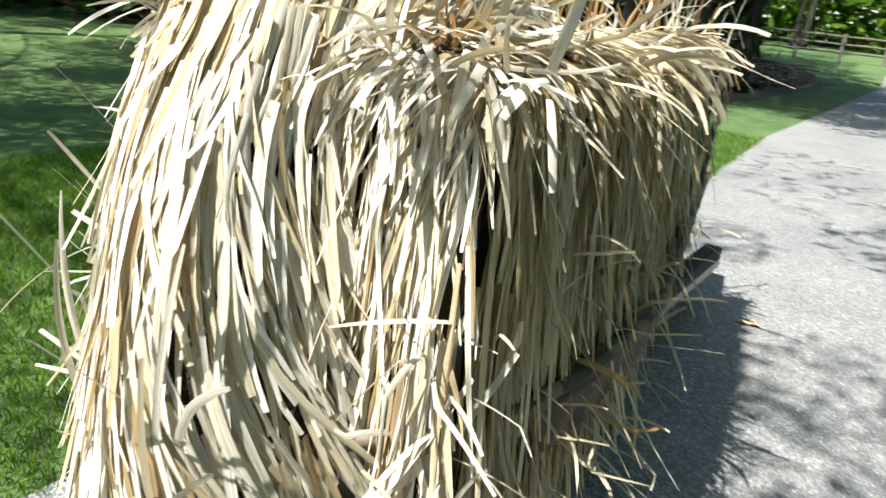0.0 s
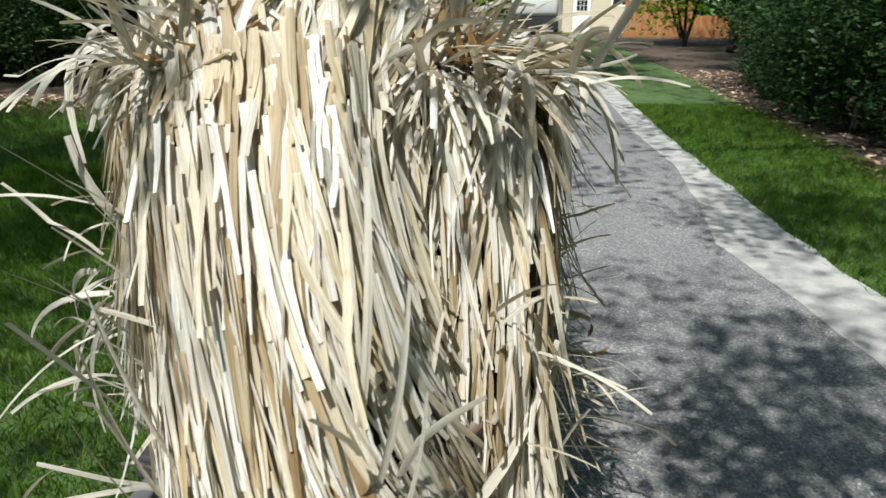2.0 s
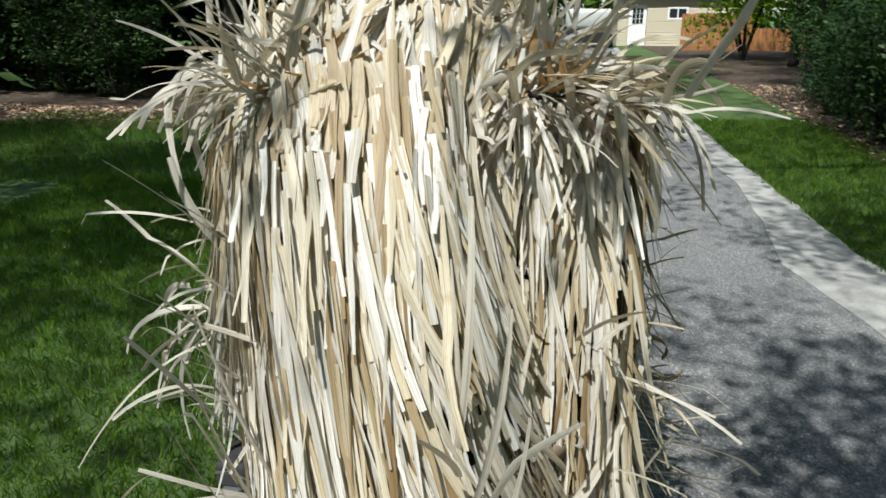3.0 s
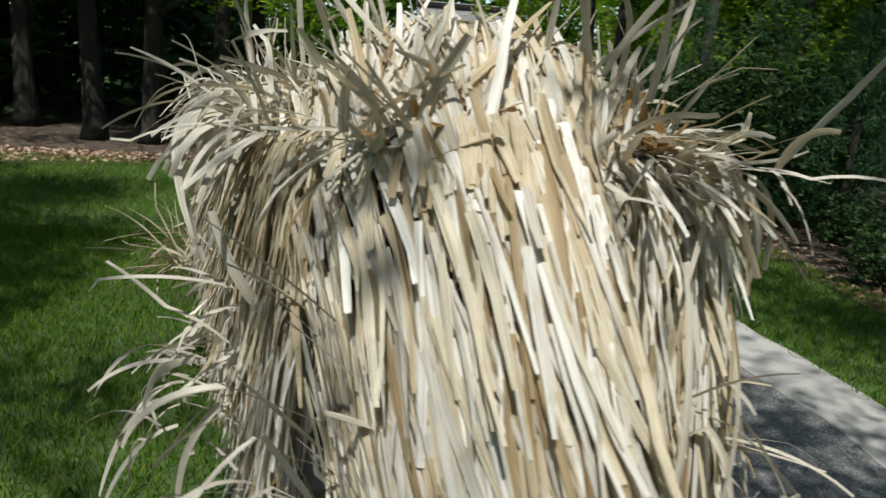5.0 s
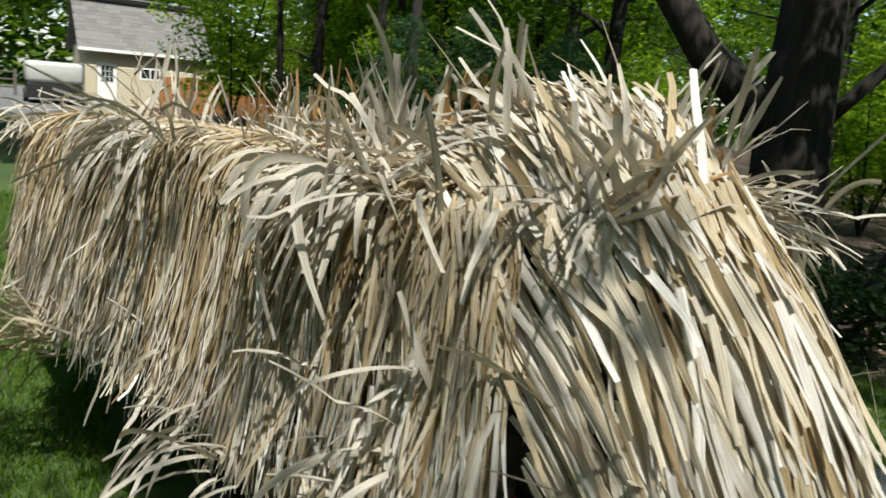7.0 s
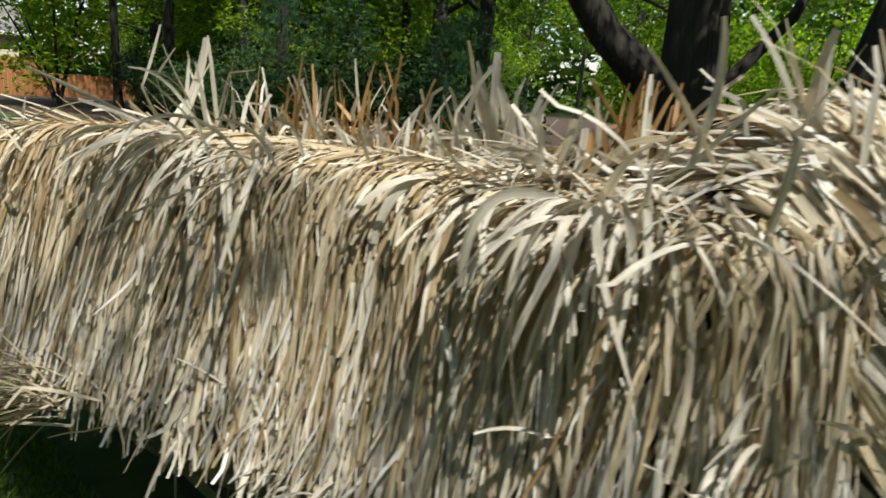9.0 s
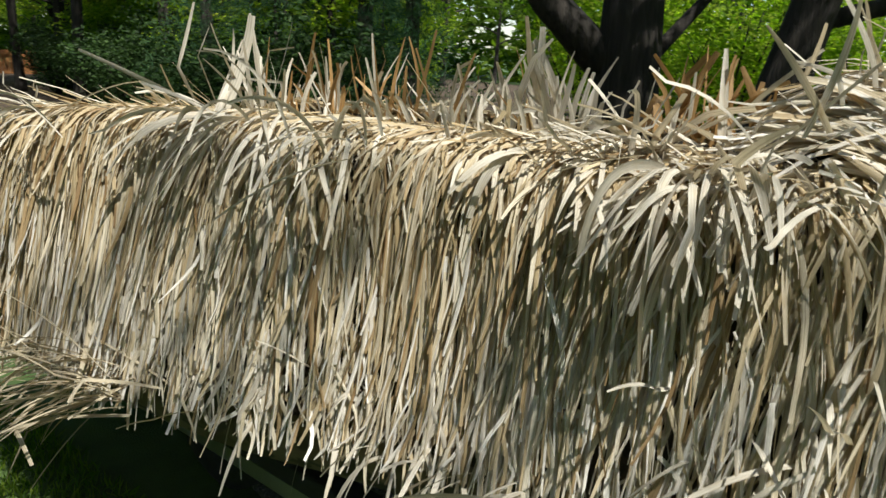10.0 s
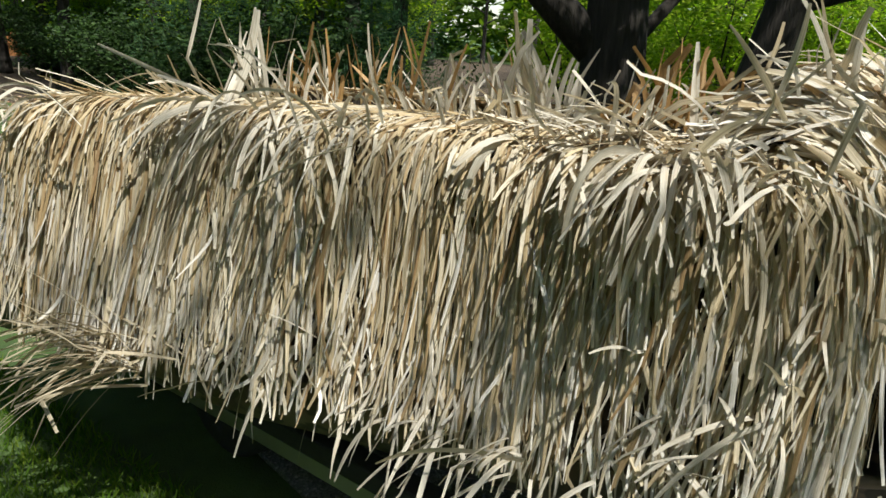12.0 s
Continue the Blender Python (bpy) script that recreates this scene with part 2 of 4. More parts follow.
def ribbons(name, path, nor, width, material, parent, label="", kind="", taper=0.75, fold=0.16):
    """Leaf blades: path and nor are (blades, rings, 3); each is a lightly folded strip with a pointed or torn tip."""
    n, k, _ = path.shape
    tang = unit(np.gradient(path, axis=1))
    side = unit(np.cross(tang, nor))
    up = np.cross(side, tang)
    tau = np.linspace(0, 1, k)
    sharp = rng.uniform(0.12, 1.0, (n, 1)) * taper
    shape = np.clip((1 - tau[None, :] ** 3 * sharp), 0.04, 1) * (0.82 + 0.18 * np.sin(np.pi * tau))[None, :]
    w = width[:, None] * 0.5 * shape
    left, right = path - side * w[..., None], path + side * w[..., None]
    mid = path + up * (w * 2 * fold * rng.choice([-0.6, 1.0], (n, 1)))[..., None]
    verts = np.stack([left, mid, right], 2).reshape(-1, 3)
    base = (np.arange(n)[:, None] * k + np.arange(k - 1)[None, :]).reshape(-1) * 3
    q = np.concatenate([np.stack([base + a, base + a + 1, base + a + 4, base + a + 3], 1) for a in (0, 1)])
    me = bpy.data.meshes.new(name)
    me.vertices.add(len(verts))
    me.vertices.foreach_set("co", verts.astype(np.float32).ravel())
    me.loops.add(q.size)
    me.loops.foreach_set("vertex_index", q.astype(np.int32).ravel())
    me.polygons.add(len(q))
    me.polygons.foreach_set("loop_start", np.arange(0, q.size, 4, dtype=np.int32))
    me.update(calc_edges=True)
    uv = np.zeros((n, k, 3, 2))
    uv[..., 0] = np.array([0, 0.5, 1])[None, None, :] + rng.uniform(0, 40, (n, 1, 1))
    uv[..., 1] = tau[None, :, None] + rng.uniform(0, 40, (n, 1, 1))
    me.uv_layers.new(name="uv").data.foreach_set("uv", uv.reshape(-1, 2)[q.ravel()].astype(np.float32).ravel())
    me.polygons.foreach_set("use_smooth", np.ones(len(q), dtype=bool))
    me.materials.append(material)
    ob = new(name, me)
    ob.parent = parent
    return tagged(ob, label, kind=kind)


class Patch:
    """A smooth sheet through rows of points: s runs along the rows, t from row to row; past the last row it goes straight on."""

    def __init__(self, rows, out):
        a = self.smooth(np.array(rows, float))
        a = self.smooth(a.swapaxes(0, 1)).swapaxes(0, 1)
        self.a, self.out = a, np.array(out, float)
        self.height = np.linalg.norm(np.diff(a, axis=0), axis=-1).sum(0).mean()
        self.width = np.linalg.norm(np.diff(a, axis=1), axis=-1).sum(1).mean()

    @staticmethod
    def smooth(a, n=10):
        p = np.concatenate([2 * a[:1] - a[1:2], a, 2 * a[-1:] - a[-2:-1]])
        out = []
        for i in range(1, len(p) - 2):
            for f in np.arange(n) / n:
                out.append(0.5 * (2 * p[i] + (p[i + 1] - p[i - 1]) * f + (2 * p[i - 1] - 5 * p[i] + 4 * p[i + 1] - p[i + 2]) * f * f
                                  + (3 * p[i] - p[i - 1] - 3 * p[i + 1] + p[i + 2]) * f ** 3))
        return np.array(out + [p[-2]])

    def at(self, s, t):
        a = self.a
        u, v = np.asarray(t) * (a.shape[0] - 1), np.asarray(s) * (a.shape[1] - 1)
        i, j = np.clip(np.floor(u).astype(int), 0, a.shape[0] - 2), np.clip(np.floor(v).astype(int), 0, a.shape[1] - 2)
        f, g = (u - i)[..., None], (v - j)[..., None]
        p = (a[i, j] * (1 - g) + a[i, j + 1] * g) * (1 - f) + (a[i + 1, j] * (1 - g) + a[i + 1, j + 1] * g) * f
        ds = a[i, np.minimum(j + 1, a.shape[1] - 1)] - a[i, j]
        dt = a[np.minimum(i + 1, a.shape[0] - 1), j] - a[i, j]
        nrm = unit(np.cross(ds, dt))
        nrm = nrm * np.where((nrm * self.out).sum(-1, keepdims=True) < 0, -1, 1)
        return p, nrm


# sheet behind the blades; its dark colour stands in for shade in the gaps
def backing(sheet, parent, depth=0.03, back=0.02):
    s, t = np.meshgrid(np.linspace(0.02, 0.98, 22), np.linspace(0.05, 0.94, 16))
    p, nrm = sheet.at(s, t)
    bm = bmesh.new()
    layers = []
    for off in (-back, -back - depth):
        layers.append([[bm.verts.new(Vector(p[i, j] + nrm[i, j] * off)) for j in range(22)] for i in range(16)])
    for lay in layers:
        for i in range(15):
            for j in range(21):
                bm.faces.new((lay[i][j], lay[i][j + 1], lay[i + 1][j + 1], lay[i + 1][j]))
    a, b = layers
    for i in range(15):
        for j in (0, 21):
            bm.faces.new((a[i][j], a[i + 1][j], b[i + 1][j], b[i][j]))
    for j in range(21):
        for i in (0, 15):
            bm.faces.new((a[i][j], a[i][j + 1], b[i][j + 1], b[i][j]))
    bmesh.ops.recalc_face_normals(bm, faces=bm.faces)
    return part("backing_net", bm, BACKING, parent, "near-black backing sheet giving the shade between blades")


def laid(sheet, n, t0, t1, length, width, slope=0.1, lift=0.02, flare=0.03, sway=0.02, s0=0.0, s1=1.0, lean=0.0, rings=7):
    """Paths of n blades that lie on a sheet, rooted between t0 and t1 and combed along t."""
    s, t = rng.uniform(s0, s1, n), rng.uniform(t0, t1, n)
    ln = rng.uniform(*length, n)
    tau = np.linspace(0, 1, rings)
    ln = np.minimum(ln, np.maximum(0.05, (rng.uniform(0.97, 1.04, n) - t) * sheet.height))
    tt = t[:, None] + tau * (ln / sheet.height)[:, None]
    dev = rng.normal(lean, slope, n)[:, None] * ln[:, None] / sheet.width
    wav = rng.normal(0, sway, (n, 1)) * np.sin(tau * rng.uniform(2, 5, (n, 1)) + rng.uniform(0, 6, (n, 1))) / sheet.width
    ss = s[:, None] + dev * tau + wav
    p, nrm = sheet.at(ss, tt)
    low = rng.uniform(0, lift, (n, 1)) + rng.exponential(flare, (n, 1)) * tau ** 2
    p = p + nrm * low[..., None]
    tw = rng.normal(0, 0.42, (n, 1, 1)) + rng.normal(0, 0.35, (n, 1, 1)) * tau[None, :, None]
    tang = unit(np.gradient(p, axis=1))
    nrm = unit(nrm + np.cross(tang, nrm) * tw)
    return p, nrm, rng.uniform(*width, n) * 0.82


def sprung(root, direction, n, length, width, spread=0.4, droop=0.6, scatter=0.05, rings=9, kink=0.4):
    """Paths of n loose blades that spring from about one place and bend down under their weight."""
    root, d = np.array(root, float), unit(np.array(direction, float))
    p0 = root + rng.normal(0, 1, (n, 3)) * np.array(scatter)
    dirs = unit(d + rng.normal(0, spread, (n, 3)))
    ln = rng.uniform(*length, n)
    k = np.linspace(0, 1, rings)
    g = rng.uniform(0.1, 1.7, (n, 1)) * droop
    side = unit(np.cross(dirs, np.array([0.1, 0.2, 1.0])))
    curve = rng.normal(0, kink, (n, 1))
    step = dirs[:, None, :] + k[None, :, None] * (g[..., None] * np.array([0, 0, -1.0]) + curve[..., None] * side[:, None, :])
    snap = rng.uniform(0.25, 1.3, (n, 1))
    step = step + ((k[None, :] > snap) * 1.0)[..., None] * rng.normal(0, 0.38, (n, 1, 3))
    step = unit(step)
    p = p0[:, None, :] + np.cumsum(np.concatenate([np.zeros((n, 1, 3)), step[:, :-1]], 1), 1) * (ln / (rings - 1))[:, None, None]
    up = np.cross(side, dirs)
    tw = rng.normal(0, 0.6, (n, 1, 1)) * (0.4 + k[None, :, None])
    nrm = unit(up[:, None, :] + side[:, None, :] * tw)
    return p, nrm, rng.uniform(*width, n) * 0.8


def joined(*sets):
    sets = [list(x) for x in sets]
    rings = max(s[0].shape[1] for s in sets)
    for s in sets:
        if s[0].shape[1] < rings:
            x = np.linspace(0, s[0].shape[1] - 1, rings)
            i = np.minimum(x.astype(int), s[0].shape[1] - 2)
            f = (x - i)[None, :, None]
            for c in (0, 1):
                s[c] = s[c][:, i] * (1 - f) + s[c][:, i + 1] * f
    return [np.concatenate([s[c] for s in sets]) for c in range(3)]


def singles(paths, parent, material, name="blade"):
    """Each blade as a piece of its own."""
    for i in range(len(paths[2])):
        ribbons(name, paths[0][i:i + 1], paths[1][i:i + 1], paths[2][i:i + 1], material, parent)

# ---------- ground ----------
def sheet_object(name, xs_left, xs_right, ys, z, thick, material, label, kind="structure"):
    """A strip of ground between two edge lines, with a real edge of its own."""
    bm = bmesh.new()
    fine = np.linspace(0, len(ys) - 1, (len(ys) - 1) * 12 + 1)
    top, n = [], 6
    for f in fine:
        a, b, y = (np.interp(f, range(len(ys)), q) for q in (xs_left, xs_right, ys))
        wob = 0.03 * noise.noise(Vector((y * 1.7, 3.1, 0))), 0.04 * noise.noise(Vector((y * 2.3, 9.1, 0)))
        top.append([bm.verts.new((a + wob[0] + (b + wob[1] - a - wob[0]) * k / n, y, z)) for k in range(n + 1)])
    for r0, r1 in zip(top, top[1:]):
        for k in range(n):
            bm.faces.new((r0[k], r0[k + 1], r1[k + 1], r1[k]))
    ret = bmesh.ops.extrude_face_region(bm, geom=bm.faces[:])
    for v in [g for g in ret["geom"] if isinstance(g, bmesh.types.BMVert)]:
        v.co.z -= thick
    bmesh.ops.recalc_face_normals(bm, faces=bm.faces)
    return tagged(part(name, bm, material), label, name.replace("_", " "), kind=kind)


bm = bmesh.new()
bmesh.ops.create_grid(bm, x_segments=60, y_segments=60, size=400)
for v in bm.verts:
    v.co.z = -0.012
ground = tagged(part("ground", bm, LAWN), "green lawn ground in dappled shade", "ground", kind="structure")
DRIVE_Y = [-14, -4, 1, 2.2, 3.4, 5, 8, 11.3, 17, 25, 37, 48, 75]
DRIVE_L = [-1.5, -1.6, -1.62, -1.40, -1.10, -1.15, -1.52, -1.72, -1.60, -1.55, -2.4, -3.2, -3.0]
DRIVE_R = [1.55, 1.55, 1.5, 1.5, 1.5, 1.5, 1.45, 1.35, 1.30, 1.40, 1.45, 1.3, 4.0]
road = sheet_object("road", DRIVE_L, DRIVE_R, DRIVE_Y, 0.012, 0.1, ASPHALT, "grey asphalt driveway with sun patches")
EDGE_Y = [-14, -2, 1, 2.9, 3.6, 4.6, 5.6, 7, 9, 14, 21, 30, 36]
EDGE_L = [1.3, 1.3, 1.45, 1.48, 1.36, 1.14, 1.25, 1.34, 1.20, 1.15, 1.12, 1.22, 1.30]
EDGE_R = [1.85, 1.9, 1.97, 1.97, 1.90, 1.78, 1.72, 1.66, 1.58, 1.50, 1.36, 1.46, 1.50]
edge = sheet_object("pavement", EDGE_L, EDGE_R, EDGE_Y, 0.017, 0.1, CONCRETE, "pale worn concrete edge strip beside the driveway")
bed_left = sheet_object("mulch_bed", [-40, -40, -40, -40], [-6.5, -6.3, -3.4, -2.6], [9.6, 10.0, 10.9, 24], 0.0, 0.1, MULCH, "leaf litter under the woods edge", "structure")
bed_right = sheet_object("mulch_bed", [3.4, 3.2, 3.3, 3.5, 2.6], [40, 40, 40, 40, 40], [1.0, 4.5, 9, 15, 40], 0.0, 0.1, MULCH, "leaf litter under the shrubs", "structure")

# ---------- boat, on its trailer ----------
STATION = [0.72, 1.0, 1.4, 2.0, 2.8, 3.6, 4.3]
LEFT_X = [-0.84, -1.06, -1.26, -1.45, -1.66, -1.83, -1.94]
RIGHT_X = [-0.46, -0.26, -0.15, -0.16, -0.34, -0.52, -0.68]


def lerp(y, xs):
    return float(np.interp(y, STATION, xs))


boat = tagged(empty("duck_boat", (-0.9, 2.4, 0.3)), "low flat hunting boat in brown camouflage paint under raffia matting", "boat")
bm = bmesh.new()
rings = []
for i, y in enumerate(np.linspace(0.72, 4.3, 25)):
    l, r = lerp(y, LEFT_X), lerp(y, RIGHT_X)
    c, h = (l + r) / 2, (r - l) / 2
    keel = 0.34 + 0.16 * max(0, (1.5 - y) / 0.8) ** 2
    prof = [(-1.0, 0.80), (-1.02, 0.76), (-0.99, 0.73), (-0.97, 0.60), (-0.86, 0.52 + 0.02 * math.sin(y * 4)), (-0.6, keel + 0.06), (0, keel)]
    prof += [(-a, b) for a, b in prof[-2::-1]]
    prof += [(0.92, 0.78), (0.0, 0.76), (-0.92, 0.78)]
    rings.append([bm.verts.new((c + h * a, y, b)) for a, b in prof])
for r0, r1 in zip(rings, rings[1:]):
    for k in range(len(r0)):
        bm.faces.new((r0[k], r0[(k + 1) % len(r0)], r1[(k + 1) % len(r0)], r1[k]))
bm.faces.new(rings[0][::-1])
bm.faces.new(rings[-1])
bmesh.ops.recalc_face_normals(bm, faces=bm.faces)
hull = part("hull", bm, BOATPAINT, boat, "brown camouflage painted hull", True)
bm = bmesh.new()
for xs in (LEFT_X, RIGHT_X):
    tube(bm, [(lerp(y, xs), y, 0.79) for y in np.linspace(0.74, 4.28, 20)], [0.018] * 20, 8)
part("gunwale", bm, BOATPAINT, boat, "rolled gunwale rail", True)
for o in boat.children:
    o.matrix_parent_inverse = Matrix.Translation(-boat.location)

trailer = tagged(empty("boat_trailer", (-0.9, 2.6, 0)), "galvanised steel boat trailer in deep shade under the hull", "trailer")
for dx in (-0.42, 0.42):
    part("frame_rail", box(bmesh.new(), (-0.92 + dx - 0.03, 1.0, 0.24), (-0.92 + dx + 0.03, 4.2, 0.32), 0.006), STEEL, trailer)
    part("bunk", box(bmesh.new(), (-0.92 + dx - 0.05, 1.2, 0.32), (-0.92 + dx + 0.05, 4.1, 0.40), 0.01), RUBBER, trailer)
part("axle", box(bmesh.new(), (-1.3, 3.17, 0.25), (-0.54, 3.23, 0.31), 0.006), STEEL, trailer)
part("cross_bar", box(bmesh.new(), (-1.3, 1.3, 0.22), (-0.5, 1.36, 0.26), 0.006), STEEL, trailer)
for x in (-1.22, -0.62):
    bm = bmesh.new()
    pr = [(0.12, -0.08), (0.24, -0.085), (0.28, -0.06), (0.285, 0), (0.28, 0.06), (0.24, 0.085), (0.12, 0.08)]
    rr = [[bm.verts.new((x + b, 3.2 + a * math.cos(q), 0.297 + a * math.sin(q))) for a, b in pr] for q in [2 * math.pi * k / 28 for k in range(28)]]
    for k in range(28):
        for j in range(len(pr)):
            bm.faces.new((rr[k][j], rr[(k + 1) % 28][j], rr[(k + 1) % 28][(j + 1) % len(pr)], rr[k][(j + 1) % len(pr)]))
    wheel = part("wheel", bm, RUBBER, trailer, "black rubber tyre", True)
    part("rim", tube(bmesh.new(), [(x - 0.06, 3.2, 0.297), (x + 0.06, 3.2, 0.297)], [0.125, 0.125], 20), STEEL, wheel)
part("jack_stand", tube(bmesh.new(), [(-0.78, 0.95, 0.0), (-0.78, 0.95, 0.3)], [0.04, 0.03], 12), STEEL, trailer)
for o in list(trailer.children):
    o.matrix_parent_inverse = Matrix.Translation(-trailer.location)


def thatch_mat(label, at):
    return tagged(empty("raffia_mat", at), label, "raffia mat", "raffia mats on the boat blind")


def settle(mat):
    for o in mat.children:
        o.matrix_parent_inverse = Matrix.Translation(-mat.location)


# long side towards the lawn
left_mat = thatch_mat("long side mat of dry tan raffia hanging from the blind rim", (-1.5, 2.2, 0.75))
LEFT = Patch([
    [(-0.78, 1.30, 1.60), (-0.97, 1.12, 1.61), (-0.98, 1.54, 1.585), (-1.06, 2.09, 1.57), (-1.27, 2.74, 1.56), (-1.45, 3.20, 1.53), (-1.58, 3.62, 1.50)],
    [(-0.90, 1.28, 1.56), (-1.09, 1.05, 1.55), (-1.22, 1.54, 1.535), (-1.33, 2.09, 1.54), (-1.52, 2.74, 1.54), (-1.67, 3.20, 1.52), (-1.78, 3.62, 1.48)],
    [(-0.92, 1.28, 1.44), (-1.12, 1.00, 1.44), (-1.31, 1.54, 1.42), (-1.40, 2.09, 1.44), (-1.58, 2.74, 1.42), (-1.73, 3.20, 1.40), (-1.84, 3.62, 1.36)],
    [(-0.93, 1.28, 1.15), (-1.14, 0.97, 1.12), (-1.34, 1.54, 1.06), (-1.45, 2.09, 1.06), (-1.66, 2.74, 1.06), (-1.79, 3.20, 1.04), (-1.89, 3.62, 1.03)],
    [(-0.95, 1.26, 0.97), (-1.17, 0.98, 0.66), (-1.38, 1.54, 0.64), (-1.52, 2.09, 0.665), (-1.72, 2.74, 0.65), (-1.84, 3.20, 0.65), (-1.92, 3.62, 0.66)],
], (-1, 0, 0.3))
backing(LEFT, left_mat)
lots = [laid(LEFT, 420, 0.0, 0.16, (0.14, 0.32), (0.010, 0.026), 0.5, 0.025, 0.02)]
for c in np.linspace(0.16, 0.56, 6):
    lots.append(laid(LEFT, 540, c - 0.04, c + 0.04, (0.18, 0.38), (0.006, 0.018), 0.11, 0.036, 0.014, 0.014))
ribbons("thatch", *joined(*lots), STRAW_DULL, left_mat, "", "stuff")
# lower courses take the paler raffia: grazing sun put into the colour
lots = [laid(LEFT, 480, c - 0.04, c + 0.04, (0.14, 0.30), (0.006, 0.019), 0.11, 0.036, 0.018, 0.014) for c in (0.60, 0.68, 0.76)]
lots.append(laid(LEFT, 520, 0.80, 0.90, (0.08, 0.18), (0.009, 0.022), 0.20, 0.035, 0.018))
ribbons("bleached_hem", *joined(*lots), STRAW, left_mat, "paler bleached hem blades", "stuff")
# blades lying along the flat rim beside the bow, coloured pale as if sunlit
shelf = [sprung((-1.10, 1.58, 1.575), (-0.15, 0.9, 0.05), 70, (0.14, 0.34), (0.014, 0.028), 0.35, 0.25, (0.08, 0.22, 0.012), kink=0.2),
         sprung((-1.08, 1.66, 1.575), (-0.35, -0.8, 0.08), 70, (0.14, 0.34), (0.014, 0.028), 0.4, 0.3, (0.08, 0.22, 0.012), kink=0.2),
         sprung((-1.10, 1.36, 1.57), (-0.6, 0.5, 0.0), 22, (0.10, 0.20), (0.014, 0.028), 0.35, 0.5, (0.05, 0.10, 0.012), kink=0.2)]
singles(joined(*shelf), left_mat, STRAW)
# drooping tufts over the rim
tufts = [sprung((-1.22, 1.46, 1.54), (-1, 0.0, 0.12), 84, (0.18, 0.38), (0.014, 0.028), 0.7, 1.9, (0.04, 0.13, 0.015)),
         sprung((-1.24, 1.75, 1.54), (-1, 0.3, 0.10), 26, (0.14, 0.28), (0.012, 0.026), 0.6, 1.5, (0.04, 0.12, 0.015)),
         sprung((-1.53, 2.62, 1.56), (-1, 0.0, 0.25), 72, (0.18, 0.38), (0.010, 0.024), 0.6, 1.7, (0.05, 0.22, 0.02)),
         sprung((-1.78, 3.55, 1.48), (-1, 0.3, 0.2), 46, (0.15, 0.35), (0.010, 0.022), 0.5, 1.7, (0.05, 0.15, 0.02)),
         sprung((-1.50, 1.90, 0.76), (-0.6, 0.15, 0.0), 44, (0.16, 0.42), (0.012, 0.026), 0.5, 2.4, (0.02, 0.45, 0.03)),
         sprung((-1.26, 1.14, 0.95), (-0.9, -0.2, 0.15), 24, (0.16, 0.36), (0.012, 0.024), 0.5, 0.8, (0.03, 0.15, 0.2))]
singles(joined(*tufts), left_mat, STRAW)
spikes = [sprung((-1.40, 2.79, 1.55), (-0.1, 0.05, 1), 14, (0.18, 0.36), (0.014, 0.026), 0.3, 0.05, (0.05, 0.1, 0.02)),
          sprung((-1.21, 2.19, 1.55), (-0.15, 0.0, 1), 45, (0.08, 0.20), (0.010, 0.022), 0.35, 0.3, (0.08, 0.3, 0.02))]
singles(joined(*spikes), left_mat, STRAW)
singles(sprung((-1.79, 3.04, 0.74), (-0.8, 0.7, 0.05), 80, (0.25, 0.62), (0.010, 0.022), 0.32, 0.7, (0.05, 0.14, 0.04)), left_mat, STRAW_DULL)
settle(left_mat)

# long side towards the driveway
right_mat = thatch_mat("shaded long side mat of brownish raffia above the driveway", (-0.15, 2.2, 0.5))
RIGHT = Patch([
    [(-0.52, 1.09, 1.58), (-0.48, 1.79, 1.58), (-0.61, 2.59, 1.56), (-0.76, 3.59, 1.53)],
    [(-0.29, 1.07, 1.52), (-0.30, 1.79, 1.52), (-0.43, 2.59, 1.52), (-0.62, 3.59, 1.50)],
    [(-0.24, 1.04, 1.38), (-0.25, 1.79, 1.38), (-0.39, 2.59, 1.38), (-0.59, 3.59, 1.36)],
    [(-0.24, 1.01, 0.95), (-0.25, 1.79, 0.95), (-0.39, 2.59, 0.95), (-0.59, 3.59, 0.95)],
    [(-0.23, 0.99, 0.40), (-0.25, 1.79, 0.40), (-0.39, 2.59, 0.42), (-0.59, 3.59, 0.44)],
], (1, 0, 0.3))
backing(RIGHT, right_mat)
lots = [laid(RIGHT, 500, 0.0, 0.15, (0.25, 0.5), (0.012, 0.026), 0.2, 0.03, 0.03)]
for c in np.linspace(0.18, 0.8, 6):
    lots.append(laid(RIGHT, 470, c - 0.06, c + 0.06, (0.26, 0.50), (0.010, 0.024), 0.14, 0.03, 0.03))
ribbons("thatch", *joined(*lots), STRAW_DULL, right_mat, "", "stuff")
tufts = [sprung((-0.30, 1.45, 1.54), (1, -0.1, 0.25), 80, (0.12, 0.30), (0.012, 0.026), 0.5, 1.3, (0.06, 0.30, 0.02)),
         sprung((-0.20, 1.49, 0.62), (0.8, -0.3, 0.0), 50, (0.15, 0.38), (0.010, 0.020), 0.6, 0.8, (0.03, 0.35, 0.12)),
         sprung((-0.20, 1.59, 0.95), (0.8, -0.3, 0.0), 40, (0.10, 0.25), (0.010, 0.020), 0.6, 0.8, (0.03, 0.45, 0.12))]
singles(joined(*tufts), right_mat, STRAW_DULL)
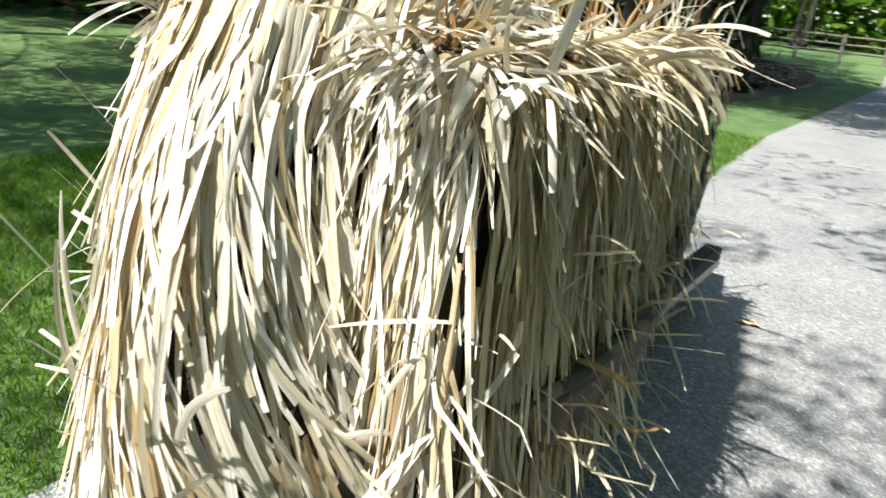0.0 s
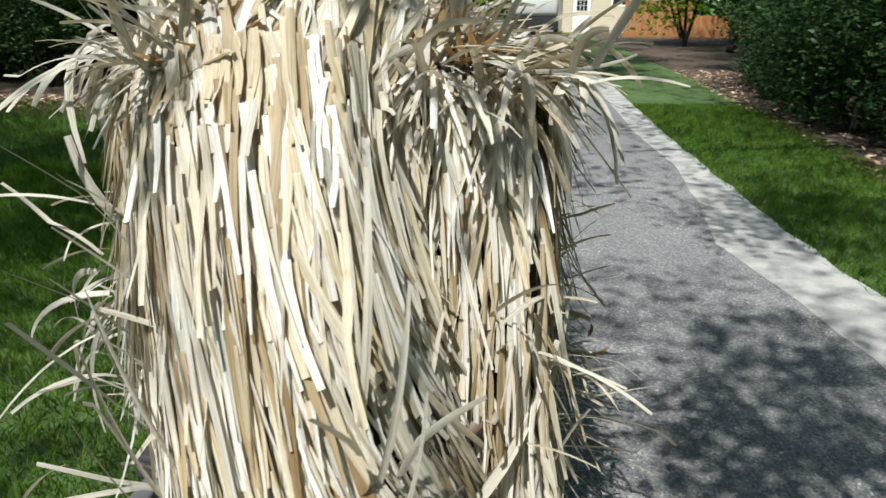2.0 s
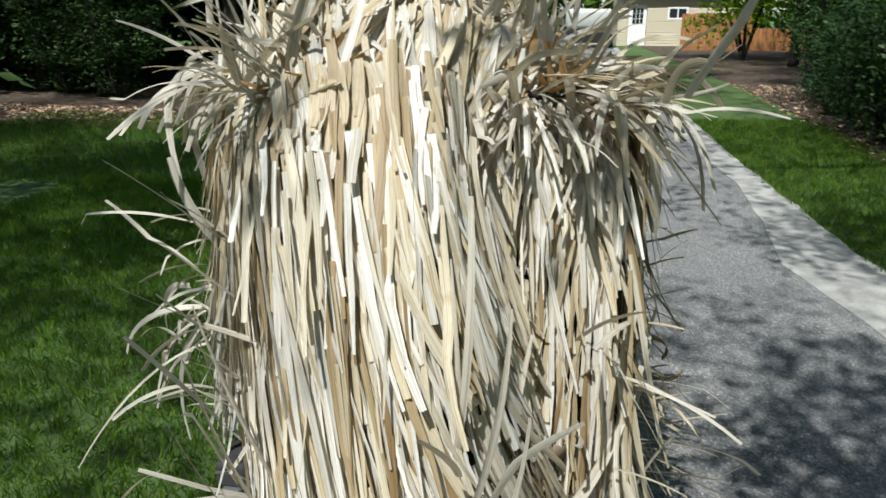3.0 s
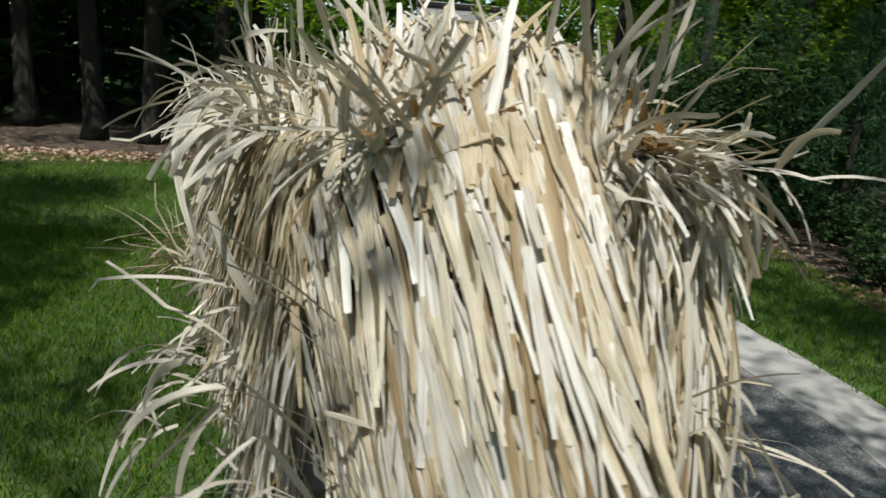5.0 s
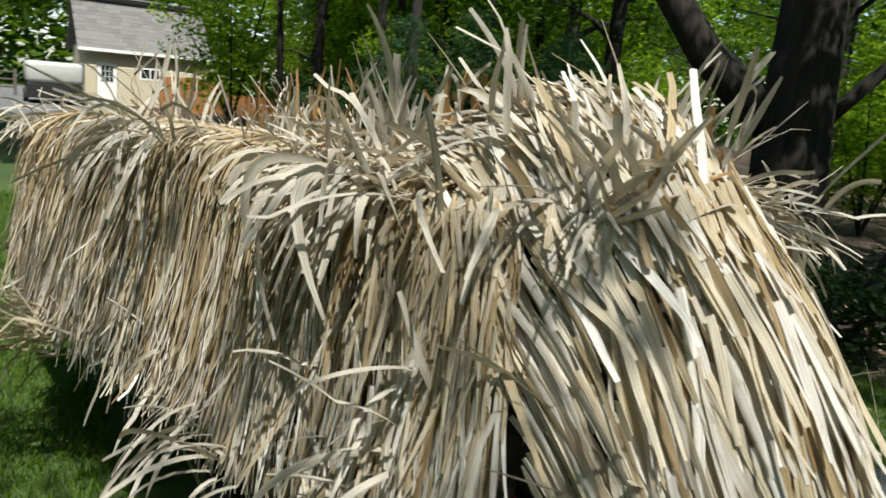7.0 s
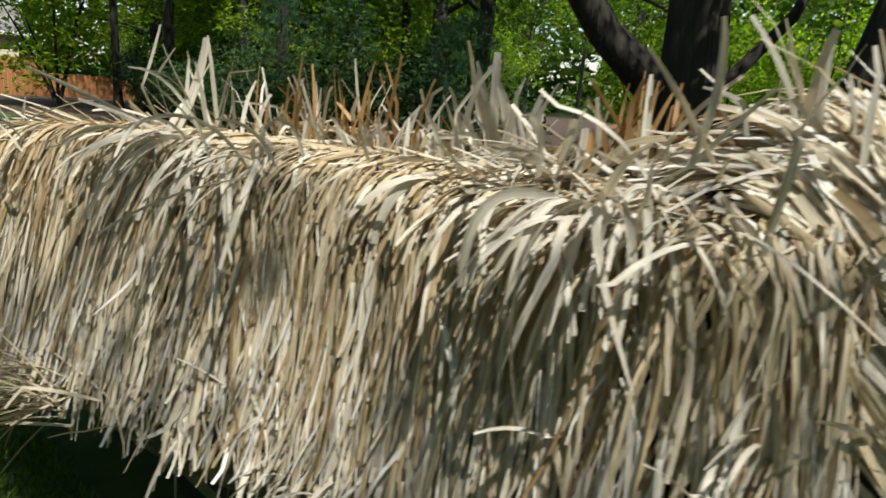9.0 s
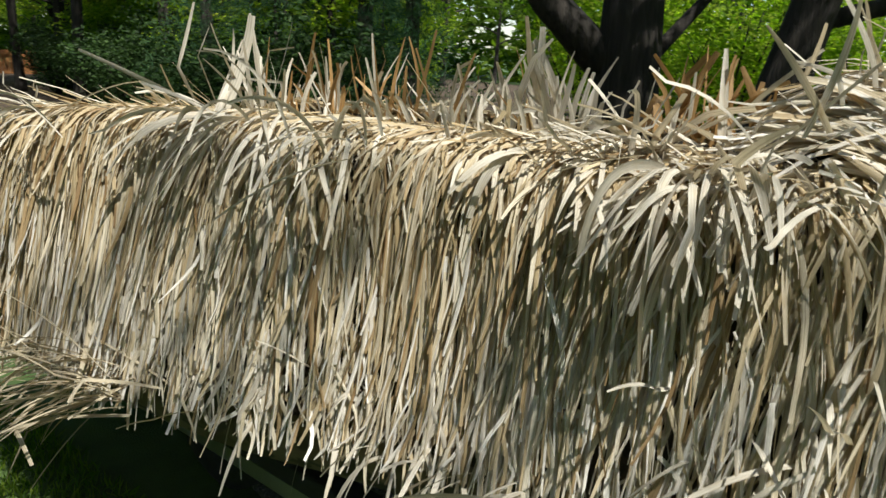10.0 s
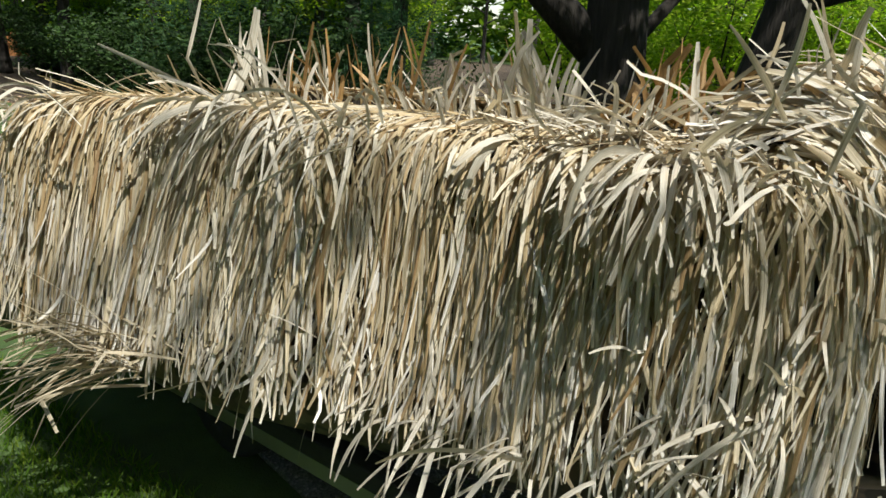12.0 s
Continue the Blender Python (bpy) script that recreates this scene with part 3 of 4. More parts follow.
spikes = [sprung((-0.83, 2.09, 1.56), (-0.05, 0, 1), 34, (0.14, 0.36), (0.014, 0.030), 0.16, 0.03, (0.06, 0.10, 0.02)),
          sprung((-0.70, 2.99, 1.50), (-0.05, 0, 1), 40, (0.10, 0.34), (0.010, 0.024), 0.28, 0.08, (0.10, 0.40, 0.02))]
singles(joined(*spikes), right_mat, STRAW)
brown = [sprung((-0.82, 1.61, 1.60), (-0.05, -0.1, 1), 40, (0.08, 0.26), (0.014, 0.032), 0.28, 0.1, (0.06, 0.10, 0.02)),
         sprung((-0.86, 2.74, 1.50), (-0.05, 0, 1), 46, (0.10, 0.36), (0.010, 0.026), 0.22, 0.05, (0.12, 0.35, 0.02))]
singles(joined(*brown), right_mat, STRAW_BROWN)
settle(right_mat)

# sloping flap at the bow
flap = thatch_mat("sloping bow flap of pale sunlit raffia", (-0.75, 0.7, 0.6))
FLAP = Patch([
    [(-1.20, 1.20, 1.57), (-0.98, 0.89, 1.60), (-0.80, 0.81, 1.61), (-0.63, 0.83, 1.58), (-0.57, 1.01, 1.54)],
    [(-1.15, 1.03, 1.30), (-0.96, 0.78, 1.35), (-0.77, 0.66, 1.35), (-0.61, 0.64, 1.33), (-0.53, 0.89, 1.31)],
    [(-1.07, 0.85, 1.02), (-0.93, 0.69, 1.02), (-0.73, 0.56, 1.02), (-0.55, 0.51, 1.00), (-0.46, 0.81, 1.00)],
    [(-0.98, 0.71, 0.70), (-0.87, 0.59, 0.70), (-0.67, 0.47, 0.70), (-0.47, 0.43, 0.70), (-0.39, 0.79, 0.70)],
    [(-0.95, 0.67, 0.39), (-0.83, 0.53, 0.39), (-0.63, 0.41, 0.39), (-0.43, 0.39, 0.39), (-0.35, 0.79, 0.39)],
], (-0.2, -1, 0.4))
backing(FLAP, flap)
lots = [laid(FLAP, 210, -0.07, 0.08, (0.16, 0.32), (0.016, 0.034), 0.12, 0.02, 0.012, 0.008, lean=0.2)]
for c in np.linspace(0.12, 0.90, 9):
    lots.append(laid(FLAP, 118, c - 0.05, c + 0.05, (0.20, 0.46), (0.009, 0.030), 0.11, 0.036, 0.014, 0.010, lean=0.22))
ribbons("thatch", *joined(*lots), STRAW, flap, "", "stuff")
bundle = [laid(FLAP, 14, -0.03, 0.03, (0.08, 0.17), (0.020, 0.036), 0.10, 0.04, 0.006, 0.004, s0=0.40, s1=0.60, lean=0.15)]
singles(joined(*bundle), flap, STRAW_TAN)
loose = [sprung((-1.02, 0.78, 0.80), (-0.85, -0.25, 0.75), 26, (0.16, 0.36), (0.010, 0.024), 0.28, 0.12, (0.05, 0.05, 0.20), kink=0.1),
         sprung((-0.50, 0.47, 0.85), (0.35, -0.05, 1.0), 5, (0.15, 0.32), (0.012, 0.026), 0.4, 0.4, (0.05, 0.04, 0.16))]
singles(joined(*loose), flap, STRAW)
settle(flap)

# upright panel beside the flap
panel = thatch_mat("upright bow panel of raffia beside the sloping flap", (-0.25, 1.0, 0.5))
PANEL = Patch([
    [(-0.77, 1.19, 1.60), (-0.55, 1.19, 1.58), (-0.31, 1.21, 1.54)],
    [(-0.77, 1.01, 1.52), (-0.53, 0.99, 1.50), (-0.26, 1.03, 1.46)],
    [(-0.77, 0.95, 1.30), (-0.52, 0.93, 1.33), (-0.23, 0.96, 1.26)],
    [(-0.77, 0.91, 0.90), (-0.52, 0.89, 0.90), (-0.21, 0.92, 0.90)],
    [(-0.77, 0.89, 0.43), (-0.51, 0.87, 0.41), (-0.19, 0.91, 0.41)],
], (0.05, -1, 0.3))
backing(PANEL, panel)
lots = [laid(PANEL, 160, -0.06, 0.14, (0.2, 0.38), (0.014, 0.028), 0.2, 0.03, 0.03, 0.01)]
for c in np.linspace(0.14, 0.88, 9):
    lots.append(laid(PANEL, 92, c - 0.05, c + 0.05, (0.16, 0.40), (0.008, 0.024), 0.12, 0.036, 0.018, 0.012))
ribbons("thatch", *joined(*lots), STRAW, panel, "", "stuff")
loose = [sprung((-0.41, 1.01, 1.52), (0.25, -0.9, 0.1), 46, (0.12, 0.30), (0.014, 0.028), 0.5, 1.5, (0.14, 0.04, 0.02)),
         sprung((-0.27, 0.93, 0.80), (0.6, -0.7, 0.3), 24, (0.18, 0.4), (0.010, 0.022), 0.45, 0.7, (0.05, 0.02, 0.2))]
singles(joined(*loose), panel, STRAW)
settle(panel)

# hood over the bow
hood = thatch_mat("domed top mat of pale raffia over the bow", (-0.7, 1.4, 1.5))
HOOD = Patch([
    [(-1.16, 1.10, 1.50), (-0.97, 0.86, 1.52), (-0.80, 0.79, 1.53), (-0.64, 0.90, 1.51), (-0.44, 1.06, 1.49)],
    [(-1.13, 1.12, 1.59), (-0.97, 0.98, 1.65), (-0.79, 0.93, 1.66), (-0.62, 0.99, 1.64), (-0.44, 1.10, 1.57)],
    [(-1.10, 1.20, 1.63), (-0.96, 1.12, 1.73), (-0.78, 1.09, 1.745), (-0.61, 1.12, 1.72), (-0.43, 1.19, 1.62)],
    [(-1.08, 1.30, 1.62), (-0.94, 1.27, 1.73), (-0.77, 1.25, 1.745), (-0.60, 1.27, 1.71), (-0.42, 1.31, 1.62)],
    [(-1.07, 1.42, 1.57), (-0.93, 1.41, 1.63), (-0.76, 1.40, 1.64), (-0.58, 1.41, 1.62), (-0.42, 1.44, 1.56)],
], (0, -0.2, 1))
backing(HOOD, hood)
lots = [laid(HOOD, 150, c - 0.07, c + 0.07, (0.16, 0.34), (0.012, 0.030), 0.22, 0.03, 0.02, lean=0.0) for c in (-0.06, 0.05, 0.18, 0.32, 0.46, 0.6)]
lots.append(laid(HOOD, 150, 0.1, 0.8, (0.14, 0.30), (0.010, 0.026), 0.9, 0.045, 0.02))
ribbons("thatch", *joined(*lots), STRAW, hood, "", "stuff")
loose = [sprung((-0.96, 1.15, 1.70), (-0.1, 0.1, 1), 20, (0.12, 0.30), (0.012, 0.026), 0.35, 0.1, (0.12, 0.08, 0.02)),
         sprung((-0.59, 1.14, 1.68), (0.3, 0.0, 1), 22, (0.12, 0.28), (0.012, 0.026), 0.4, 0.2, (0.12, 0.1, 0.02)),
         sprung((-0.45, 1.17, 1.56), (0.8, -0.25, 0.35), 32, (0.12, 0.30), (0.012, 0.026), 0.5, 0.6, (0.06, 0.08, 0.03)),
         sprung((-0.93, 0.89, 1.57), (-0.2, -0.4, 1), 35, (0.10, 0.26), (0.014, 0.03), 0.45, 0.2, (0.08, 0.03, 0.02)),
         sprung((-1.05, 0.96, 1.55), (-0.8, -0.4, 0.1), 12, (0.10, 0.20), (0.010, 0.022), 0.4, 0.5, (0.05, 0.05, 0.02))]
singles(joined(*loose), hood, STRAW)
crest = [sprung((-0.92, 0.99, 1.60), (-0.50, 0.60, 0.55), 26, (0.16, 0.32), (0.016, 0.032), 0.20, 0.02, (0.10, 0.06, 0.05), kink=0.08),
         sprung((-0.46, 1.16, 1.57), (0.05, 0.25, 0.9), 22, (0.10, 0.22), (0.014, 0.028), 0.32, 0.05, (0.07, 0.05, 0.02), kink=0.1)]
singles(joined(*crest), hood, STRAW)
# two tied knots, each with a fan of brown blades above it
fans = [sprung((-0.85, 0.86, 1.55), (-0.12, -0.05, 1), 18, (0.07, 0.17), (0.018, 0.030), 0.34, 0.04, (0.04, 0.015, 0.01), kink=0.1),
        sprung((-0.43, 1.06, 1.55), (0.1, -0.15, 1), 12, (0.06, 0.15), (0.014, 0.026), 0.4, 0.05, (0.03, 0.015, 0.01), kink=0.1)]
singles(joined(*fans), hood, STRAW_BROWN)
for x, y in ((-0.85, 0.815), (-0.43, 1.045)):
    cord = tube(bmesh.new(), [Vector((x - 0.075, y + 0.03, 1.552)), Vector((x - 0.03, y - 0.012, 1.548)), Vector((x + 0.03, y - 0.010, 1.556)), Vector((x + 0.075, y + 0.03, 1.55))], [0.007, 0.011, 0.010, 0.006], 7, 0.2)
    part("tie_cord", cord, BACKING, hood, "dark twine knot", True)
settle(hood)

# blades that stand out one by one
def stray(mat, root, tip, bow, width, material=STRAW):
    """One blade from root to tip, bowed by the given offset half way."""
    a, b, c = np.array(root), np.array(tip), np.array(bow)
    k = np.linspace(0, 1, 9)[:, None]
    path = a * (1 - k) + b * k + 4 * k * (1 - k) * c
    side = unit(np.cross(b - a, np.array([0.3, 0.9, 0.35])))
    nor = unit(np.cross(side, b - a) + side * rng.normal(0, 0.5)) + np.zeros((9, 3))
    ob = ribbons("blade", path[None], nor[None], np.array([width]), material, mat)
    ob.matrix_parent_inverse = Matrix.Translation(-mat.location)


stray(panel, (-0.36, 1.03, 1.53), (-0.296, 0.955, 1.244), (0.01, -0.06, 0.06), 0.026)
stray(panel, (-0.30, 1.03, 1.53), (-0.175, 0.99, 1.255), (0.03, -0.06, 0.07), 0.026)
stray(panel, (-0.25, 1.06, 1.52), (-0.06, 1.12, 1.29), (0.03, -0.03, 0.08), 0.020)
stray(panel, (-0.40, 0.86, 0.62), (-0.157, 1.06, 1.00), (0.04, -0.08, -0.03), 0.024)
stray(panel, (-0.44, 0.84, 0.52), (-0.183, 0.94, 0.98), (0.02, -0.06, -0.03), 0.026)
stray(panel, (-0.50, 0.80, 0.60), (-0.42, 0.80, 1.10), (0.0, -0.05, 0.0), 0.030)
stray(right_mat, (-0.22, 1.45, 0.82), (-0.04, 1.635, 0.66), (0.06, -0.05, 0.05), 0.022, STRAW_BROWN)
stray(right_mat, (-0.22, 1.50, 0.72), (0.02, 1.60, 0.64), (0.03, -0.05, -0.02), 0.022, STRAW_BROWN)
stray(flap, (-0.90, 0.60, 0.82), (-1.071, 0.65, 1.177), (0.015, -0.03, -0.01), 0.018)
stray(flap, (-0.92, 0.60, 0.72), (-1.106, 0.649, 1.057), (0.015, -0.035, -0.01), 0.021)
stray(flap, (-0.95, 0.64, 0.62), (-1.18, 0.68, 0.88), (0.01, -0.03, 0), 0.018)
stray(flap, (-0.53, 0.50, 0.98), (-0.517, 0.575, 1.44), (0.015, -0.03, 0), 0.015)
stray(flap, (-0.50, 0.48, 0.90), (-0.44, 0.50, 1.28), (0.015, -0.025, 0), 0.015)
stray(flap, (-0.48, 0.46, 0.80), (-0.40, 0.40, 1.15), (0.015, -0.02, 0), 0.018)
stray(flap, (-0.52, 0.50, 0.90), (-0.55, 0.58, 1.33), (0.01, -0.025, 0), 0.011)
stray(left_mat, (-1.18, 1.10, 1.12), (-1.322, 1.05, 1.384), (-0.01, -0.03, -0.02), 0.024)
stray(left_mat, (-1.02, 1.02, 1.02), (-1.28, 0.96, 1.30), (0.04, -0.06, 0.05), 0.034)
stray(left_mat, (-1.52, 2.80, 1.54), (-1.409, 2.778, 1.857), (0.02, 0.0, 0.0), 0.034)
stray(left_mat, (-1.54, 2.78, 1.56), (-1.393, 2.843, 1.706), (0.0, 0.0, 0.02), 0.026)
stray(left_mat, (-1.31, 1.43, 1.57), (-1.425, 1.447, 1.16), (-0.10, 0.0, 0.10), 0.026)
stray(left_mat, (-1.30, 1.38, 1.57), (-1.40, 1.22, 1.28), (-0.09, 0.0, 0.10), 0.030)
stray(left_mat, (-1.31, 1.50, 1.57), (-1.45, 1.60, 1.38), (-0.07, 0.0, 0.08), 0.026)
stray(left_mat, (-1.28, 1.85, 1.56), (-1.42, 1.92, 1.40), (-0.03, 0.0, 0.05), 0.028)
stray(left_mat, (-1.55, 2.72, 1.57), (-1.78, 2.98, 1.38), (-0.03, 0.0, 0.06), 0.028)
stray(left_mat, (-1.55, 2.66, 1.57), (-1.76, 2.80, 1.32), (-0.03, 0.0, 0.07), 0.024)
stray(left_mat, (-1.35, 1.12, 1.02), (-1.55, 1.30, 0.78), (-0.03, 0.0, 0.05), 0.020)
stray(left_mat, (-1.30, 1.08, 0.98), (-1.52, 1.05, 0.84), (-0.03, -0.02, 0.04), 0.018)
stray(left_mat, (-1.32, 1.10, 0.92), (-1.42, 1.14, 0.52), (-0.04, 0.0, 0.03), 0.020)
stray(left_mat, (-1.50, 1.62, 0.78), (-1.70, 1.95, 0.72), (-0.05, 0.0, 0.06), 0.030)
stray(hood, (-0.60, 1.03, 1.55), (-0.59, 0.99, 1.78), (0.01, 0.0, 0.0), 0.030, STRAW_BROWN)
stray(hood, (-0.53, 1.06, 1.55), (-0.40, 1.02, 1.80), (0.03, 0.0, 0.0), 0.018)
stray(hood, (-0.46, 1.05, 1.56), (-0.05, 0.98, 1.66), (0.05, 0.0, -0.03), 0.010)
stray(hood, (-0.46, 1.05, 1.55), (-0.05, 1.05, 1.58), (0.05, 0.0, -0.02), 0.010)
stray(hood, (-1.02, 1.48, 1.60), (-0.97, 1.52, 1.83), (0.0, 0.0, 0.0), 0.022)
stray(right_mat, (-0.80, 2.13, 1.55), (-0.794, 2.147, 1.877), (0.0, 0.0, 0.0), 0.036)

# loose cover over the cockpit
cover = thatch_mat("loose raffia cover over the cockpit", (-0.9, 2.9, 1.45))
COVER = Patch([
    [(-0.45, 1.89, 1.52), (-0.55, 2.59, 1.50), (-0.66, 3.19, 1.48), (-0.70, 3.79, 1.46)],
    [(-0.80, 1.89, 1.47), (-0.86, 2.59, 1.44), (-0.99, 3.19, 1.42), (-1.08, 3.79, 1.41)],
    [(-1.21, 1.89, 1.53), (-1.34, 2.59, 1.50), (-1.53, 3.19, 1.48), (-1.65, 3.79, 1.46)],
], (0, 0, 1))
backing(COVER, cover)
ribbons("thatch", *joined(laid(COVER, 700, 0.0, 0.7, (0.2, 0.45), (0.012, 0.026), 0.6, 0.03, 0.04)), STRAW_DULL, cover, "", "stuff")
settle(cover)

# tube frame of the blind
frame_thing = tagged(empty("blind_frame", (-0.6, 1.2, 0.8)), "black tube frame of the boat blind, ends showing through raffia", "blind frame")
for pts in ([(-0.70, 1.65, 1.50), (-0.426, 1.10, 1.55)], [(-0.86, 1.5, 1.50), (-0.955, 0.85, 1.565)]):
    bm = tube(bmesh.new(), pts, [0.016, 0.016], 14)
    t1 = part("tube", bm, BLACKP, frame_thing, "", True)
    d = (Vector(pts[1]) - Vector(pts[0])).normalized()
    p = Vector(pts[1])
    part("tube_end", tube(bmesh.new(), [p, p + d * 0.006], [0.012, 0.011], 14), STEEL, t1)
for x0, y0 in ((-1.20, 1.15), (-0.20, 1.2), (-1.50, 2.8), (-0.32, 2.8), (-1.7, 3.75), (-0.5, 3.6)):
    part("post", tube(bmesh.new(), [(x0 * 0.9 - 0.08, y0, 0.76), (x0 * 0.9 - 0.08, y0, 1.46)], [0.014, 0.014], 10), BLACKP, frame_thing)
settle(frame_thing)

can = tagged(empty("fuel_can", (-1.06, 1.05, 0.77)), "dark fuel can with a red cap inside the bow", "fuel can")
part("body", box(bmesh.new(), (-1.12, 0.98, 0.765), (-0.92, 1.2, 0.87), 0.03), BLACKP, can, "", True)
part("cap", tube(bmesh.new(), [(-1.05, 1.02, 0.865), (-1.05, 1.02, 0.915)], [0.028, 0.024], 14), REDP, can, "red screw cap", True)
part("handle", tube(bmesh.new(), [(-1.00, 1.03, 0.86), (-1.0, 1.06, 0.90), (-1.0, 1.12, 0.90), (-1.0, 1.16, 0.86)], [0.012] * 4, 10), REDP, can, "red carrying handle", True)
settle(can)

# ---------- plants ----------
def leaf_mesh(centres, size, flat=0.5, aim=None):
    """Small pointed leaves, two triangles each, at the given places."""
    n = len(centres)
    a = unit(rng.normal(0, 1, (n, 3)) * np.array([1, 1, flat]))
    b = unit(np.cross(a, rng.normal(0, 1, (n, 3)) + np.array([0, 0, 0.8])))
    ln = rng.uniform(0.6, 1.25, (n, 1)) * size
    w = ln * rng.uniform(0.28, 0.5, (n, 1))
    nn = np.cross(a, b)
    v = np.stack([centres - a * ln * 0.5, centres - b * w * 0.5 + nn * w * 0.15, centres + a * ln * 0.5, centres + b * w * 0.5 + nn * w * 0.15], 1).reshape(-1, 3)
    i = np.arange(n)[:, None] * 4
    f = np.concatenate([i + [0, 1, 2], i + [0, 2, 3]])
    me = bpy.data.meshes.new("leaves")
    me.vertices.add(len(v))
    me.vertices.foreach_set("co", v.astype(np.float32).ravel())
    me.loops.add(f.size)
    me.loops.foreach_set("vertex_index", f.astype(np.int32).ravel())
    me.polygons.add(len(f))
    me.polygons.foreach_set("loop_start", np.arange(0, f.size, 3, dtype=np.int32))
    me.update(calc_edges=True)
    return me


def leaf_object(name, centres, size, material, parent=None, flat=0.5):
    me = leaf_mesh(np.asarray(centres), size, flat)
    me.materials.append(material)
    ob = new(name, me)
    ob.parent = parent
    return ob


def clumped(n, clumps, r):
    """n places scattered in round clumps (centre, radius each)."""
    pick = rng.integers(0, len(clumps), n)
    d = unit(rng.normal(0, 1, (n, 3))) * rng.uniform(0.25, 1, (n, 1)) ** 0.5
    return np.asarray(clumps)[pick] + d * np.asarray(r)[pick][:, None] * np.array([1, 1, 0.6])


def tree(label, height, trunk_r, crown_from, crown_r, leaves, leaf_size, material, lean=(0, 0), limbs=9, clump_r=(0.6, 1.3), low_limbs=()):
    """A tree at the origin: tapered trunk with limbs that end in clumps of leaves."""
    th = tagged(empty("tree"), label, "tree")
    bm = bmesh.new()
    def axis(z):
        k = z / height
        return Vector((lean[0] * k + 0.12 * math.sin(k * 5 + trunk_r * 30), lean[1] * k + 0.12 * math.cos(k * 4 + trunk_r * 20) - 0.12, z))
    zs = [0, 0.25, 0.7] + list(np.linspace(1.4, height * 0.92, 7))
    tube(bm, [axis(z) for z in zs], [trunk_r * (1.45 if z == 0 else 1.15 if z < 0.5 else 1 - 0.85 * (z / height) ** 0.9) for z in zs], 12, 0.25)
    part("trunk", bm, BARK, th, "", True)
    clumps, rad = [], []
    for i in range(limbs):
        z = crown_from + (height * 0.85 - crown_from) * (i + 0.3) / limbs
        q = i * 2.4 + rng.uniform(-0.4, 0.4)
        reach = crown_r * math.sqrt(max(0.15, 1 - ((z - crown_from) / (height - crown_from) - 0.35) ** 2 * 1.6)) * rng.uniform(0.75, 1.1)
        a = axis(z)
        mid = a + Vector((math.cos(q) * reach * 0.5, math.sin(q) * reach * 0.5, reach * 0.22))
        tip = a + Vector((math.cos(q) * reach, math.sin(q) * reach, reach * 0.28))
        bm = tube(bmesh.new(), [a, (a + mid) / 2 + Vector((0, 0, 0.1)), mid, tip], [trunk_r * 0.42 * (1 - z / height * 0.6), trunk_r * 0.3, trunk_r * 0.2, 0.015], 7, 0.2)
        part("limb", bm, BARK, th, "", True)
        for f in (0.45, 0.7, 0.9, 1.05):
            for _ in range(2):
                c = a + (tip - a) * f + Vector(rng.normal(0, reach * 0.16, 3))
                clumps.append(c), rad.append(rng.uniform(*clump_r))
    for d0, pts, r in low_limbs:
        part("limb", tube(bmesh.new(), pts, r, 9, 0.25), BARK, th, d0, True)
    for k in range(4):
        clumps.append(axis(height * (0.8 + 0.06 * k)) + Vector(rng.normal(0, 0.4, 3))), rad.append(rng.uniform(*clump_r))
    tagged(leaf_object("crown", clumped(leaves, np.array([list(c) for c in clumps]), np.array(rad)), leaf_size, material, th), kind="stuff")
    return th


def shrub(label, height, radius, leaves, leaf_size, material, category="shrub", stems=5, flat=0.5):
    th = tagged(empty("shrub"), label, category)
    clumps, rad = [], []
    for i in range(stems):
        q = 2.4 * i
        tip = Vector((math.cos(q) * radius * 0.6, math.sin(q) * radius * 0.6, height * rng.uniform(0.6, 0.95)))
        part("stem", tube(bmesh.new(), [(0, 0, 0), tip * 0.5 + Vector((0, 0, 0.1)), tip], [0.03, 0.02, 0.006], 6), BARK, th)
        for f in (0.35, 0.65, 0.9, 1.05):
            for _ in range(2):
                clumps.append(list(tip * f + Vector(rng.normal(0, radius * 0.22, 3)) + Vector((0, 0, 0.1)))), rad.append(radius * rng.uniform(0.28, 0.5))
    tagged(leaf_object("foliage", clumped(leaves, np.array(clumps), np.array(rad)), leaf_size, material, th, flat), kind="stuff")
    return th


def pine(label, height, radius):
    """A young soft pine: whorls of boughs dressed with needle tufts."""
    th = tagged(empty("pine_tree"), label, "pine tree")
    part("trunk", tube(bmesh.new(), [(0, 0, 0), (0.03, 0, height * 0.5), (0, 0.02, height)], [0.06, 0.04, 0.008], 8), BARK, th, "", True)
    pts = []
    for z in np.arange(0.25, height, 0.28):
        reach = radius * (1 - z / height) ** 0.8 + 0.12
        for q in np.arange(0, 6.28, 6.28 / 7) + rng.uniform(0, 1):
            tip = np.array([math.cos(q) * reach, math.sin(q) * reach, z + reach * 0.25])
            f = rng.uniform(0.2, 1.05, (70, 1))
            pts.append(np.array([0, 0, z]) * (1 - f) + tip * f + rng.normal(0, 0.055, (70, 3)))
    pts = np.concatenate(pts)
    n = len(pts)
    d = unit(rng.normal(0, 1, (n, 3)) + np.array([0, 0, 0.6]) + unit(pts * np.array([1, 1, 0])) * 0.8)
    path = pts[:, None, :] + d[:, None, :] * np.linspace(0, 1, 2)[None, :, None] * 0.13
    nor = unit(rng.normal(0, 1, (n, 1, 3))) + np.zeros((n, 2, 3))
    ribbons("needles", path, nor, np.full(n, 0.008), NEEDLE, th, "soft bluish green needles", "stuff")
    return th


